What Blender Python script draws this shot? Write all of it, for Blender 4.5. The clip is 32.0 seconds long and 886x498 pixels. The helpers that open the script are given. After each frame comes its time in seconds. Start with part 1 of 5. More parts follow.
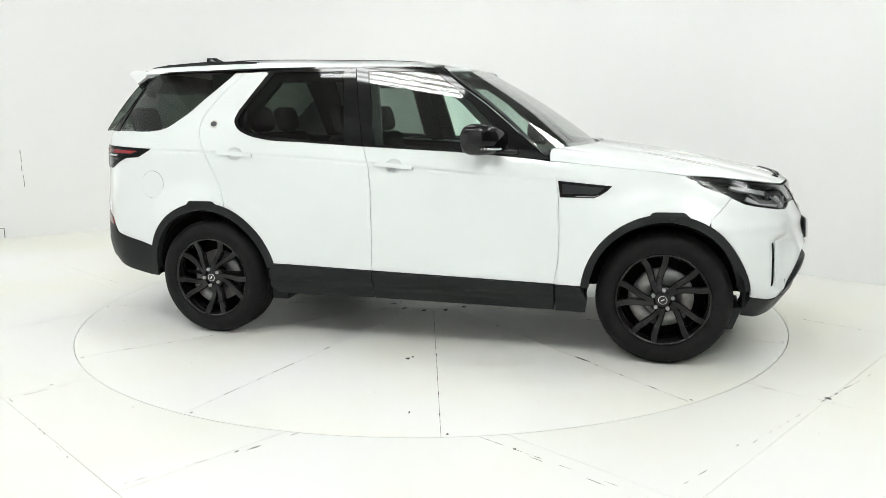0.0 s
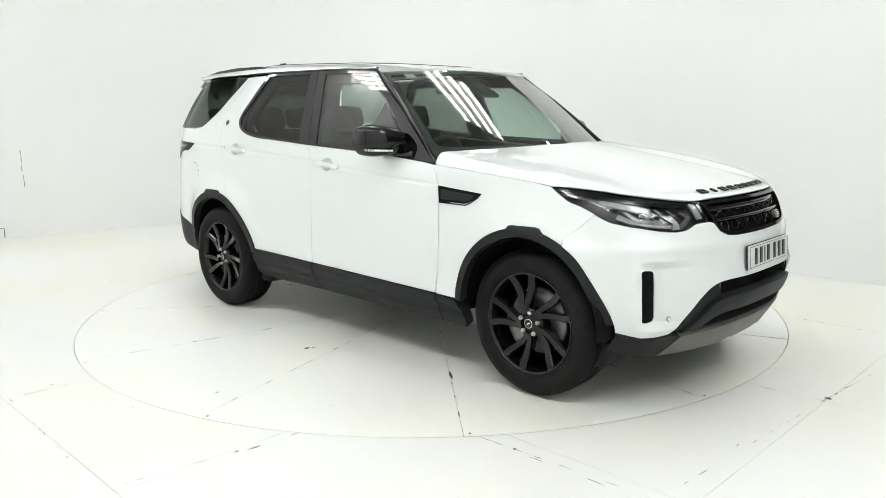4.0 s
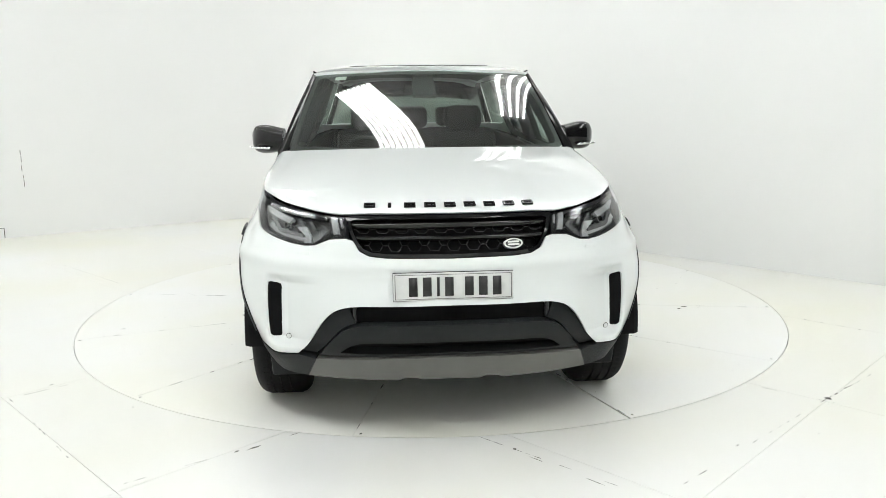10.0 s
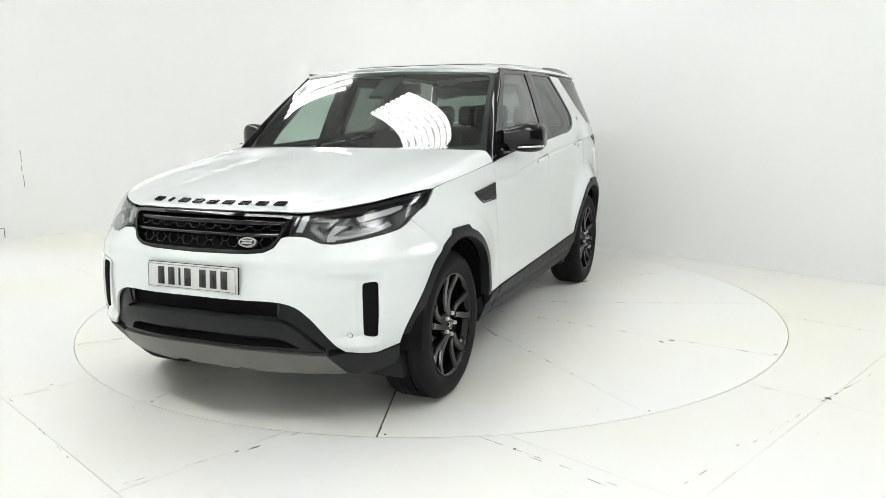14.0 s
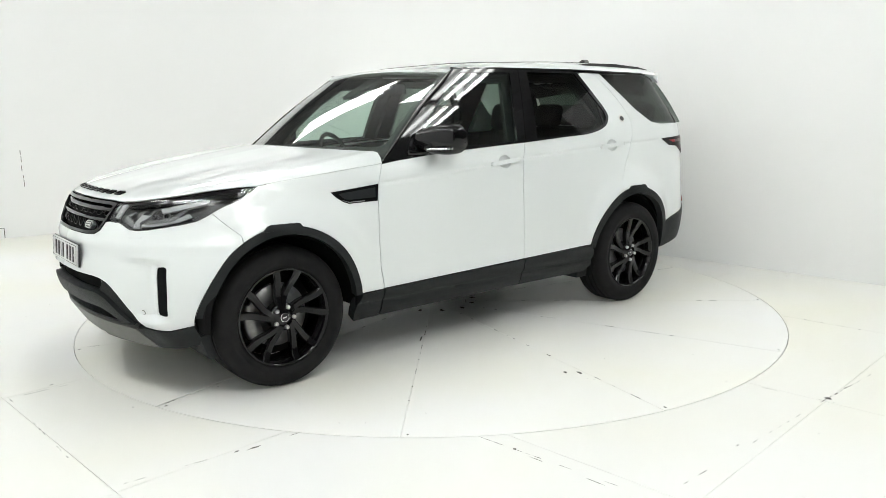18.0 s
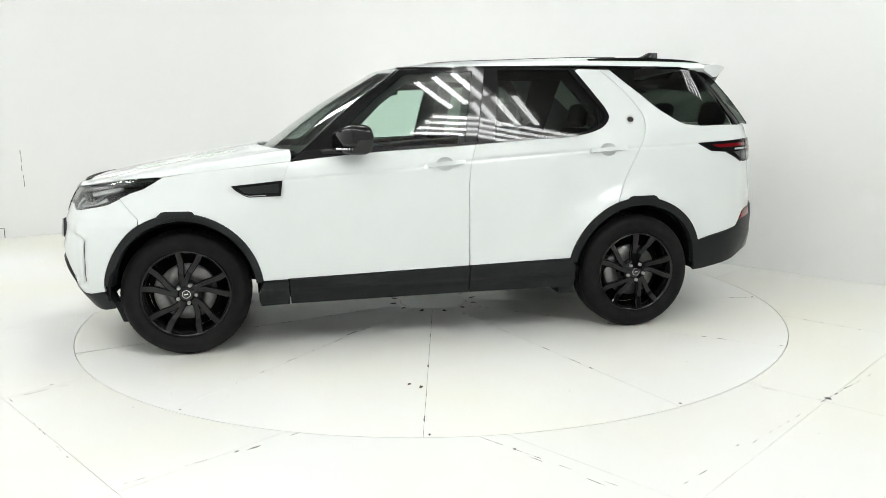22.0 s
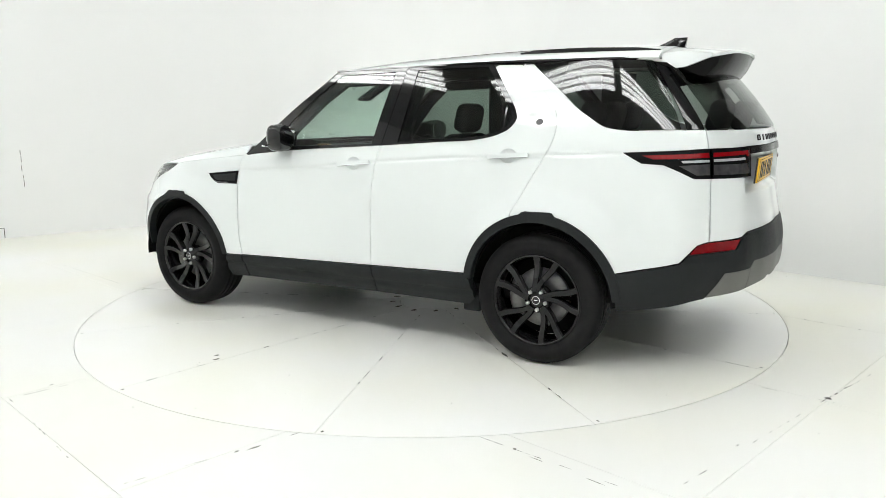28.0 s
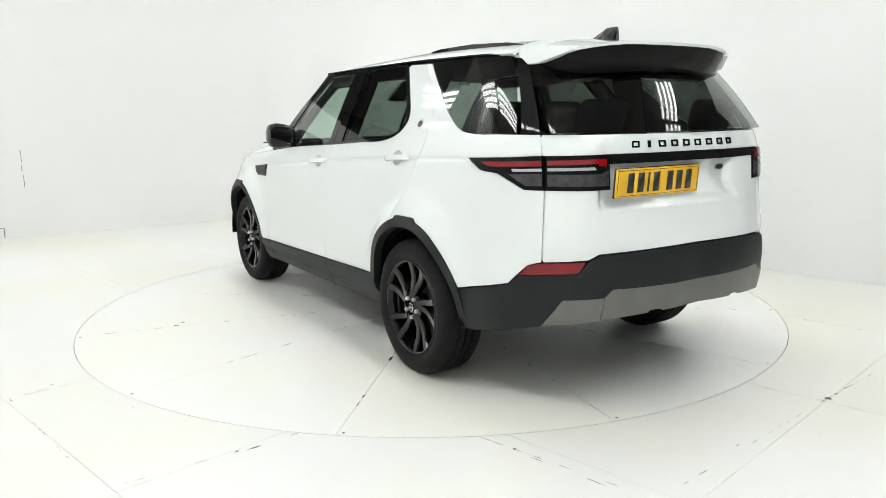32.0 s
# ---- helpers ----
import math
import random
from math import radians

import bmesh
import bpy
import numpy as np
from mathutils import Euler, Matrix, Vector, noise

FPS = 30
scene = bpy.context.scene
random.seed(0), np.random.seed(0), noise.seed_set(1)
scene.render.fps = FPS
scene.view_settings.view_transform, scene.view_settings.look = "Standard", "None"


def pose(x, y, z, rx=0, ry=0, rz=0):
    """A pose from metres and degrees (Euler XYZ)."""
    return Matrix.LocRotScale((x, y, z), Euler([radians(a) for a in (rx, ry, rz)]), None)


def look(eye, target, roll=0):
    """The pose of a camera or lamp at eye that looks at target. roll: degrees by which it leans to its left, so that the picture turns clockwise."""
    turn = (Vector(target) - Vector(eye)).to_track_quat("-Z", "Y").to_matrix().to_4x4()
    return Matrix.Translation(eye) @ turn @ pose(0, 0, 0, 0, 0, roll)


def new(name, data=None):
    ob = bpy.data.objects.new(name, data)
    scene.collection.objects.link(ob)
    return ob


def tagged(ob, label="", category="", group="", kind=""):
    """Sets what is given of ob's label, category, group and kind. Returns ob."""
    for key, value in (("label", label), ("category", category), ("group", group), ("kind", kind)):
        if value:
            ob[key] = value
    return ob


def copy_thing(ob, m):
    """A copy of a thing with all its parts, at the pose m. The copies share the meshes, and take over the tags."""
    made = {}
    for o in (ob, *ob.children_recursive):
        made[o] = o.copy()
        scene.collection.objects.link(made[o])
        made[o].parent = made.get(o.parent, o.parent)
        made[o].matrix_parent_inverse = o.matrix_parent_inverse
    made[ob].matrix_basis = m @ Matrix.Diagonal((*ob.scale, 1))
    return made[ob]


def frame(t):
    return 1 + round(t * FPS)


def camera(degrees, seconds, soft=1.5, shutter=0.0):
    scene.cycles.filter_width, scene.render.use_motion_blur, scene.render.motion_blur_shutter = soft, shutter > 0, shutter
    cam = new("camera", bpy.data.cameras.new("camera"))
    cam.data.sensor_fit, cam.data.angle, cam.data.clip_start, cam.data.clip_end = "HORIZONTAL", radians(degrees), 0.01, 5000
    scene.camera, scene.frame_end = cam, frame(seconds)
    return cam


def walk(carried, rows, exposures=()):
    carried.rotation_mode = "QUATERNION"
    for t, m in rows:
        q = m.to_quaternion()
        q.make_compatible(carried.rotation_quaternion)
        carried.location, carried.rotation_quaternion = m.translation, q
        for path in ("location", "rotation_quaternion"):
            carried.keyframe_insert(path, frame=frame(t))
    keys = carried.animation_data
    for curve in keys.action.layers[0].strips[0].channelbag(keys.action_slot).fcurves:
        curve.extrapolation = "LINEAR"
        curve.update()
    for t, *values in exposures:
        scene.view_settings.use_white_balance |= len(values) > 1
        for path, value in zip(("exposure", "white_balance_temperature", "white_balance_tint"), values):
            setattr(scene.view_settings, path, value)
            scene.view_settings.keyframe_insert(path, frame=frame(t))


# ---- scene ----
cam = camera(60.76, 32.0, soft=0.6)
EYE = (0.0, -5.642, 1.422)
STAND = look(EYE, (0.0709, -0.7226, 0.5305), -0.62)
walk(cam, [(0.0, STAND), (32.0, STAND)], [(0.0, 0.0), (32.0, 0.0)])

# the table and the car on it turn at one even speed, in degrees
TURN = [(t, -17.18 - 6.9084 * t) for t in range(33)]
AXIS = (-0.225, 0.079)          # the car's turning axis in its own space, 0.15 m off the table's

# ---- light ----
world = bpy.data.worlds.new("world")
scene.world = world
world.use_nodes = True
world.node_tree.nodes["Background"].inputs[0].default_value = (0.9, 0.95, 1.0, 1)
world.node_tree.nodes["Background"].inputs[1].default_value = 0.05
LAMP_POWER = 17.3               # emission of the fluorescent tubes

# ---- the car's outer skin: outlines at heights, from the front's middle round one side to the tail's middle ----
COLS = [2.85, 2.60, 2.36, 2.16, 2.02, 1.90, 1.75, 1.45, 0.85, -0.30, -1.00, -1.46, -1.92, -2.20, -2.36, -2.48, -2.72, -3.00, -3.20]
LEVELS = [0.22, 0.40, 0.55, 0.70, 0.85, 1.00, 1.10, 1.20, 1.32, 1.45, 1.60, 1.72]
NOSE_X = {0.22: (2.16, 2.15, 2.09, 2.01, 1.95, 1.87, 1.75), 0.40: (2.27, 2.255, 2.205, 2.132, 2.068, 1.900, 1.74),
          0.55: (2.32, 2.305, 2.245, 2.150, 2.074, 1.903, 1.74), 0.70: (2.29, 2.27, 2.215, 2.136, 2.060, 1.903, 1.75),
          0.85: (2.25, 2.235, 2.18, 2.09, 2.005, 1.89, 1.75), 1.00: (2.17, 2.15, 2.09, 2.00, 1.92, 1.83, 1.72),
          1.10: (2.02, 2.00, 1.95, 1.88, 1.82, 1.75, 1.66)}
NOSE_Y = {0.22: (0, 0.25, 0.48, 0.66, 0.75, 0.795, 0.845), 0.40: (0, 0.25, 0.48, 0.665, 0.792, 0.890, 0.940),
          0.55: (0, 0.25, 0.48, 0.665, 0.797, 0.918, 0.962), 0.70: (0, 0.25, 0.48, 0.665, 0.793, 0.908, 0.957),
          0.85: (0, 0.25, 0.48, 0.66, 0.775, 0.868, 0.925), 1.00: (0, 0.25, 0.48, 0.65, 0.75, 0.82, 0.873),
          1.10: (0, 0.25, 0.46, 0.62, 0.71, 0.775, 0.83)}
SIDE_Y = {1.45: (0.88, 0.975, 0.984, 0.980, 0.964, 0.917, 0.885, 0.85, 0.80, 0.75, 0.70, 0.66),
          0.85: (0.89, 0.973, 0.979, 0.977, 0.97, 0.957, 0.940, 0.893, 0.850, 0.795, 0.74, 0.69),
          -0.30: (0.90, 0.975, 0.982, 0.98, 0.972, 0.958, 0.945, 0.925, 0.89, 0.84, 0.78, 0.73),
          -1.00: (0.90, 0.975, 0.983, 0.98, 0.972, 0.957, 0.945, 0.928, 0.893, 0.842, 0.782, 0.732),
          -1.46: (0.89, 0.985, 0.993, 0.990, 0.980, 0.963, 0.950, 0.934, 0.900, 0.84, 0.78, 0.73),
          -1.92: (0.87, 0.945, 0.957, 0.956, 0.946, 0.93, 0.921, 0.905, 0.872, 0.822, 0.765, 0.715)}
TAIL_X = {0.22: (-2.15, -2.27, -2.354, -2.424, -2.47, -2.47),
          0.4: (-2.2, -2.315, -2.434, -2.529, -2.58, -2.58),
          0.55: (-2.2, -2.345, -2.464, -2.564, -2.615, -2.615),
          0.7: (-2.2, -2.335, -2.454, -2.549, -2.595, -2.595),
          0.85: (-2.2, -2.330, -2.449, -2.534, -2.58, -2.58),
          1.0: (-2.2, -2.325, -2.439, -2.519, -2.56, -2.56),
          1.1: (-2.2, -2.322, -2.436, -2.516, -2.56, -2.56),
          1.2: (-2.195, -2.318, -2.429, -2.509, -2.555, -2.555),
          1.32: (-2.18, -2.302, -2.404, -2.484, -2.525, -2.53),
          1.45: (-2.12, -2.222, -2.314, -2.394, -2.435, -2.44),
          1.6: (-2.03, -2.115, -2.194, -2.274, -2.315, -2.32),
          1.72: (-1.95, -2.030, -2.094, -2.174, -2.215, -2.22)}
TAIL_Y = {0.22: (0.822, 0.738, 0.64, 0.45, 0.2, 0),
          0.4: (0.894, 0.807, 0.69, 0.48, 0.2, 0),
          0.55: (0.914, 0.824, 0.7, 0.48, 0.2, 0),
          0.7: (0.914, 0.824, 0.7, 0.48, 0.2, 0),
          0.85: (0.904, 0.818, 0.7, 0.48, 0.2, 0),
          1.0: (0.892, 0.810, 0.69, 0.48, 0.2, 0),
          1.1: (0.875, 0.804, 0.685, 0.475, 0.2, 0),
          1.2: (0.862, 0.797, 0.68, 0.47, 0.2, 0),
          1.32: (0.832, 0.777, 0.65, 0.45, 0.2, 0),
          1.45: (0.784, 0.727, 0.62, 0.44, 0.2, 0),
          1.6: (0.729, 0.673, 0.58, 0.42, 0.2, 0),
          1.72: (0.677, 0.625, 0.55, 0.4, 0.2, 0)}


def skin_grid():
    rows = []
    for k, z in enumerate(LEVELS):
        nz = min(z, 1.10)
        row = list(zip(NOSE_X[nz], NOSE_Y[nz]))
        row += [(x, SIDE_Y[x][k]) for x in (1.45, 0.85, -0.30, -1.00, -1.46, -1.92)]
        row += list(zip(TAIL_X[z], TAIL_Y[z]))
        rows.append(row)
    return np.array(rows)


def hermite(knots, values, at):
    """Smooth curve through values (first axis) at the knots, read at the places given."""
    k = np.asarray(knots, float)
    step = np.diff(k)[(...,) + (None,) * (values.ndim - 1)]
    slope = np.diff(values, axis=0) / step
    m = np.empty_like(values)
    m[1:-1] = (slope[1:] * step[:-1] + slope[:-1] * step[1:]) / (step[1:] + step[:-1])
    m[0], m[-1] = slope[0], slope[-1]
    at = np.clip(np.asarray(at, float), k[0], k[-1])
    i = np.clip(np.searchsorted(k, at, side="right") - 1, 0, len(k) - 2)
    h = k[i + 1] - k[i]
    s = (at - k[i]) / h
    e = (...,) + (None,) * (values.ndim - 1)
    s, h = s[e], h[e]
    return ((1 + 2 * s) * (1 - s) ** 2 * values[i] + s * (1 - s) ** 2 * h * m[i]
            + s * s * (3 - 2 * s) * values[i + 1] + s * s * (s - 1) * h * m[i + 1])


# a fine table of the skin, read between its cells
FINE_U = np.linspace(-3.2, 2.85, 1211)
FINE_Z = np.linspace(0.22, 1.72, 301)
_rows = hermite(LEVELS, skin_grid(), FINE_Z)
_flip = _rows[:, ::-1].transpose(1, 0, 2)
FINE = hermite(COLS[::-1], _flip, FINE_U)


def skin(u, z):
    """The skin's place (x, y, z) at the unrolled coordinate u (the car's x along its side) and the height z."""
    a = np.clip((np.asarray(u, float) + 3.2) / 0.005, 0, 1209.999)
    b = np.clip((np.asarray(z, float) - 0.22) / 0.005, 0, 299.999)
    i, j = a.astype(int), b.astype(int)
    p, q = (a - i)[..., None], (b - j)[..., None]
    xy = (FINE[i, j] * (1 - p) + FINE[i + 1, j] * p) * (1 - q) + (FINE[i, j + 1] * (1 - p) + FINE[i + 1, j + 1] * p) * q
    return np.concatenate([xy, np.asarray(z, float)[..., None]], axis=-1)

from mathutils import geometry

# ---- materials ----
def material(name, colour, rough=0.5, metal=0.0, coat=0.0, vary=0.0, scale=8.0, bump=0.0, bump_scale=300.0, emit=0.0, other=None, spec=0.5):
    """A procedural surface: a base colour that drifts towards `other`, grain and fine relief."""
    m = bpy.data.materials.new(name)
    m.use_nodes = True
    nt = m.node_tree
    b = nt.nodes["Principled BSDF"]
    b.inputs["Base Color"].default_value = (*colour, 1)
    b.inputs["Roughness"].default_value = rough
    b.inputs["Metallic"].default_value = metal
    b.inputs["Coat Weight"].default_value = coat
    b.inputs["Coat Roughness"].default_value = 0.02
    b.inputs["Specular IOR Level"].default_value = spec
    if emit:
        b.inputs["Emission Color"].default_value = (*colour, 1)
        b.inputs["Emission Strength"].default_value = emit
    if vary or bump:
        co = nt.nodes.new("ShaderNodeTexCoord")
    if vary:
        n = nt.nodes.new("ShaderNodeTexNoise")
        n.inputs["Scale"].default_value = scale
        n.inputs["Detail"].default_value = 6
        nt.links.new(co.outputs["Object"], n.inputs["Vector"])
        ramp = nt.nodes.new("ShaderNodeMapRange")
        ramp.inputs["From Min"].default_value, ramp.inputs["From Max"].default_value = 0.35, 0.7
        ramp.inputs["To Min"].default_value, ramp.inputs["To Max"].default_value = 0.0, vary
        nt.links.new(n.outputs["Fac"], ramp.inputs["Value"])
        mix = nt.nodes.new("ShaderNodeMix")
        mix.data_type = "RGBA"
        mix.inputs["A"].default_value = (*colour, 1)
        mix.inputs["B"].default_value = (*(other or [c * 0.5 for c in colour]), 1)
        nt.links.new(ramp.outputs["Result"], mix.inputs["Factor"])
        nt.links.new(mix.outputs["Result"], b.inputs["Base Color"])
        rr = nt.nodes.new("ShaderNodeMapRange")
        rr.inputs["To Min"].default_value, rr.inputs["To Max"].default_value = max(rough - 0.08 * vary, 0.02), min(rough + 0.12 * vary, 1)
        nt.links.new(n.outputs["Fac"], rr.inputs["Value"])
        nt.links.new(rr.outputs["Result"], b.inputs["Roughness"])
    if bump:
        g = nt.nodes.new("ShaderNodeTexNoise")
        g.inputs["Scale"].default_value = bump_scale
        g.inputs["Detail"].default_value = 3
        nt.links.new(co.outputs["Object"], g.inputs["Vector"])
        bp = nt.nodes.new("ShaderNodeBump")
        bp.inputs["Strength"].default_value = bump
        bp.inputs["Distance"].default_value = 0.002
        nt.links.new(g.outputs["Fac"], bp.inputs["Height"])
        nt.links.new(bp.outputs["Normal"], b.inputs["Normal"])
    return m


def pane(name, tint, f0=0.055, rough=0.0, rise=3.8):
    """Thin tinted glass: it lets light through in its tint and mirrors more the flatter it is seen, alike from both sides."""
    m = bpy.data.materials.new(name)
    m.use_nodes = True
    nt = m.node_tree
    nt.nodes.remove(nt.nodes["Principled BSDF"])
    out = nt.nodes["Material Output"]
    clear, shine = nt.nodes.new("ShaderNodeBsdfTransparent"), nt.nodes.new("ShaderNodeBsdfGlossy")
    clear.inputs[0].default_value = (*tint, 1)
    shine.inputs["Roughness"].default_value = rough
    lay, power, lift, mix = nt.nodes.new("ShaderNodeLayerWeight"), nt.nodes.new("ShaderNodeMath"), nt.nodes.new("ShaderNodeMath"), nt.nodes.new("ShaderNodeMixShader")
    lay.inputs["Blend"].default_value = 0.5
    power.operation, lift.operation = "POWER", "MULTIPLY_ADD"
    power.inputs[1].default_value = rise
    lift.inputs[1].default_value, lift.inputs[2].default_value = 1 - f0, f0
    nt.links.new(lay.outputs["Facing"], power.inputs[0])
    nt.links.new(power.outputs[0], lift.inputs[0])
    nt.links.new(lift.outputs[0], mix.inputs[0])
    nt.links.new(clear.outputs[0], mix.inputs[1])
    nt.links.new(shine.outputs[0], mix.inputs[2])
    nt.links.new(mix.outputs[0], out.inputs["Surface"])
    return m


PAINT = material("white_car_paint", (0.718, 0.75, 0.748), 0.35, coat=1.0, spec=0.15, vary=0.05, scale=3, other=(0.685, 0.715, 0.713))
GLOSS = material("gloss_black", (0.005, 0.005, 0.0055), 0.04, spec=0.45)
PLASTIC = material("charcoal_plastic", (0.012, 0.014, 0.0145), 0.46, spec=0.20, vary=0.5, scale=14, bump=0.25, bump_scale=700, other=(0.018, 0.020, 0.0205))
SATIN = material("satin_black", (0.012, 0.012, 0.013), 0.30, vary=0.4, scale=20, other=(0.02, 0.02, 0.021))
DARK = material("dark_inside", (0.006, 0.006, 0.0065), 0.9, spec=0.1, vary=0.5, scale=9, other=(0.012, 0.012, 0.012))
GREY = material("grey_skid_paint", (0.14, 0.14, 0.13), 0.42, metal=0.25, vary=0.4, scale=10, bump=0.1, other=(0.11, 0.11, 0.10))
RUBBER = material("tyre_rubber", (0.006, 0.006, 0.0065), 0.64, spec=0.15, vary=0.6, scale=18, bump=0.3, bump_scale=250, other=(0.013, 0.0127, 0.012))
RIM = material("black_alloy", (0.005, 0.005, 0.0055), 0.07, spec=0.36, coat=0.0, vary=0.3, scale=30, other=(0.008, 0.008, 0.009))
STEEL = material("bright_steel", (0.62, 0.62, 0.60), 0.28, metal=1.0, vary=0.4, scale=40, other=(0.45, 0.45, 0.44))
DISC = material("brake_disc_steel", (0.24, 0.24, 0.235), 0.36, metal=0.7, vary=0.5, scale=30, other=(0.13, 0.128, 0.122))
CHROME = material("chrome", (0.78, 0.79, 0.79), 0.08, metal=1.0)
FABRIC = material("dark_seat_leather", (0.009, 0.009, 0.010), 0.7, spec=0.2, vary=0.5, scale=12, bump=0.3, bump_scale=120, other=(0.015, 0.015, 0.016))
TRIM = material("dashboard_vinyl", (0.011, 0.012, 0.013), 0.6, spec=0.3, bump=0.3, bump_scale=500, vary=0.4, scale=9, other=(0.018, 0.019, 0.020))
TAN = material("tan_cabin_trim", (0.24, 0.13, 0.06), 0.55, vary=0.5, scale=16, other=(0.16, 0.09, 0.04))
LINER = material("pale_headlining", (0.05, 0.05, 0.05), 0.85, vary=0.3, scale=20)
RED = material("red_lens", (0.20, 0.003, 0.006), 0.08, coat=0.3, vary=0.4, scale=20, other=(0.11, 0.002, 0.004))
SMOKE = material("smoked_lens", (0.035, 0.035, 0.037), 0.08, spec=0.35, coat=0.0, vary=0.5, scale=25, other=(0.075, 0.075, 0.078))
SILVER = material("silver_vent_glint", (0.62, 0.63, 0.64), 0.16, metal=0.5, vary=0.2, scale=20, other=(0.48, 0.49, 0.50))
SOFT_BLACK = material("soft_black_plastic", (0.007, 0.007, 0.0075), 0.14, spec=0.10, vary=0.3, scale=16, other=(0.011, 0.011, 0.0115))
GUIDE = material("frosted_light_guide", (0.72, 0.74, 0.75), 0.22, coat=0.5, vary=0.25, scale=120, other=(0.55, 0.57, 0.58))
LAMP_BOWL = material("smoked_lamp_bowl", (0.030, 0.031, 0.033), 0.28, metal=0.3, vary=0.4, scale=14, other=(0.07, 0.072, 0.075))
LAMP_GREY = material("grey_lamp_reflector", (0.24, 0.245, 0.25), 0.22, metal=0.5, vary=0.4, scale=40, other=(0.12, 0.122, 0.125))
LAMP_GUIDE = material("smoked_light_guide", (0.36, 0.37, 0.375), 0.25, coat=0.5, vary=0.5, scale=60, other=(0.22, 0.225, 0.23))
CLEAR = pane("clear_lens", (0.95, 0.96, 0.96), 0.04)
SCREEN_GLASS = pane("green_tinted_screen_glass", (0.76, 0.89, 0.82), 0.065, rise=2.3)
FRONT_GLASS = pane("green_tinted_side_glass", (0.74, 0.87, 0.80), 0.07)
PRIVACY_GLASS = pane("dark_privacy_glass", (0.19, 0.225, 0.20), 0.042, rise=5.0)
PLATE_WHITE = material("white_plate", (0.60, 0.61, 0.60), 0.35, vary=0.3, scale=60, other=(0.54, 0.55, 0.54))
PLATE_YELLOW = material("yellow_plate", (0.72, 0.42, 0.02), 0.35, vary=0.3, scale=60, other=(0.62, 0.36, 0.02))
INK = material("black_ink", (0.012, 0.012, 0.012), 0.4)


# ---- mesh helpers ----
def link_mesh(name, bm, mat, parent=None, label="", smooth=True):
    me = bpy.data.meshes.new(name)
    bm.to_mesh(me)
    bm.free()
    me.materials.append(mat)
    true = me.attributes.get("true_normal")
    if true:
        own, plain = np.zeros(len(me.vertices) * 3), np.zeros(len(me.vertices) * 3)
        true.data.foreach_get("vector", own)
        me.vertices.foreach_get("normal", plain)
        own, plain = own.reshape(-1, 3), plain.reshape(-1, 3)
        own = np.where(np.abs(own).sum(axis=1, keepdims=True) > 0.1, own, plain)
        me.attributes.remove(true)
    if smooth:
        me.polygons.foreach_set("use_smooth", [True] * len(me.polygons))
    if true:
        me.normals_split_custom_set_from_vertices(own.tolist())
    ob = new(name, me)
    ob.parent = parent
    if label:
        tagged(ob, label)
    return ob


def part(name, bm, mat, parent, label="", smooth=True, sharp=35):
    """Links a bmesh as one mesh object under a thing or a part."""
    if smooth and sharp:
        lim = radians(sharp)
        for e in bm.edges:
            if len(e.link_faces) == 2 and e.calc_face_angle(0) > lim:
                e.smooth = False
    return link_mesh(name, bm, mat, parent, label, smooth)


def block(bm, x0, x1, y0, y1, z0, z1, bevel=0.0, m=None):
    """A box with rounded edges, added to bm."""
    t = Matrix.Translation(((x0 + x1) / 2, (y0 + y1) / 2, (z0 + z1) / 2)) @ Matrix.Diagonal((abs(x1 - x0), abs(y1 - y0), abs(z1 - z0), 1))
    made = bmesh.ops.create_cube(bm, size=1, matrix=t)["verts"]
    if bevel:
        edges = {e for v in made for e in v.link_edges}
        made = bmesh.ops.bevel(bm, geom=list(edges), offset=bevel, segments=3, profile=0.5, affect="EDGES")["verts"]
    if m is not None:
        bmesh.ops.transform(bm, matrix=m, verts=made)
    return made


def rod(bm, a, b, r, n=10, r2=None):
    """A round bar from a to b."""
    a, b = Vector(a), Vector(b)
    t = Matrix.Translation((a + b) / 2) @ (b - a).to_track_quat("Z", "Y").to_matrix().to_4x4()
    return bmesh.ops.create_cone(bm, cap_ends=True, segments=n, radius1=r, radius2=r if r2 is None else r2, depth=(b - a).length, matrix=t)["verts"]


def tube(bm, pts, r, n=8):
    """A round bar along a line of points."""
    pts = [Vector(p) for p in pts]
    rings = []
    for i, p in enumerate(pts):
        d = (pts[min(i + 1, len(pts) - 1)] - pts[max(i - 1, 0)]).normalized()
        q = d.to_track_quat("Z", "Y")
        rings.append([bm.verts.new(p + q @ Vector((r * math.cos(a), r * math.sin(a), 0))) for a in [k * 2 * math.pi / n for k in range(n)]])
    for a, b in zip(rings, rings[1:]):
        for k in range(n):
            bm.faces.new((a[k], a[(k + 1) % n], b[(k + 1) % n], b[k]))
    bm.faces.new(rings[0][::-1])
    bm.faces.new(rings[-1])


def lathe(bm, profile, n=64, closed=False, start=0.0, sweep=2 * math.pi):
    """Turns (radius, y) round the y axis."""
    full = sweep > 6.28
    rings = []
    for k in range(n if full else n + 1):
        a = start + sweep * k / n
        rings.append([bm.verts.new((r * math.cos(a), y, r * math.sin(a))) for r, y in profile])
    cnt = len(profile)
    for k in range(n):
        a, b = rings[k], rings[(k + 1) % len(rings)]
        for i in range(cnt if closed else cnt - 1):
            bm.faces.new((a[i], a[(i + 1) % cnt], b[(i + 1) % cnt], b[i]))


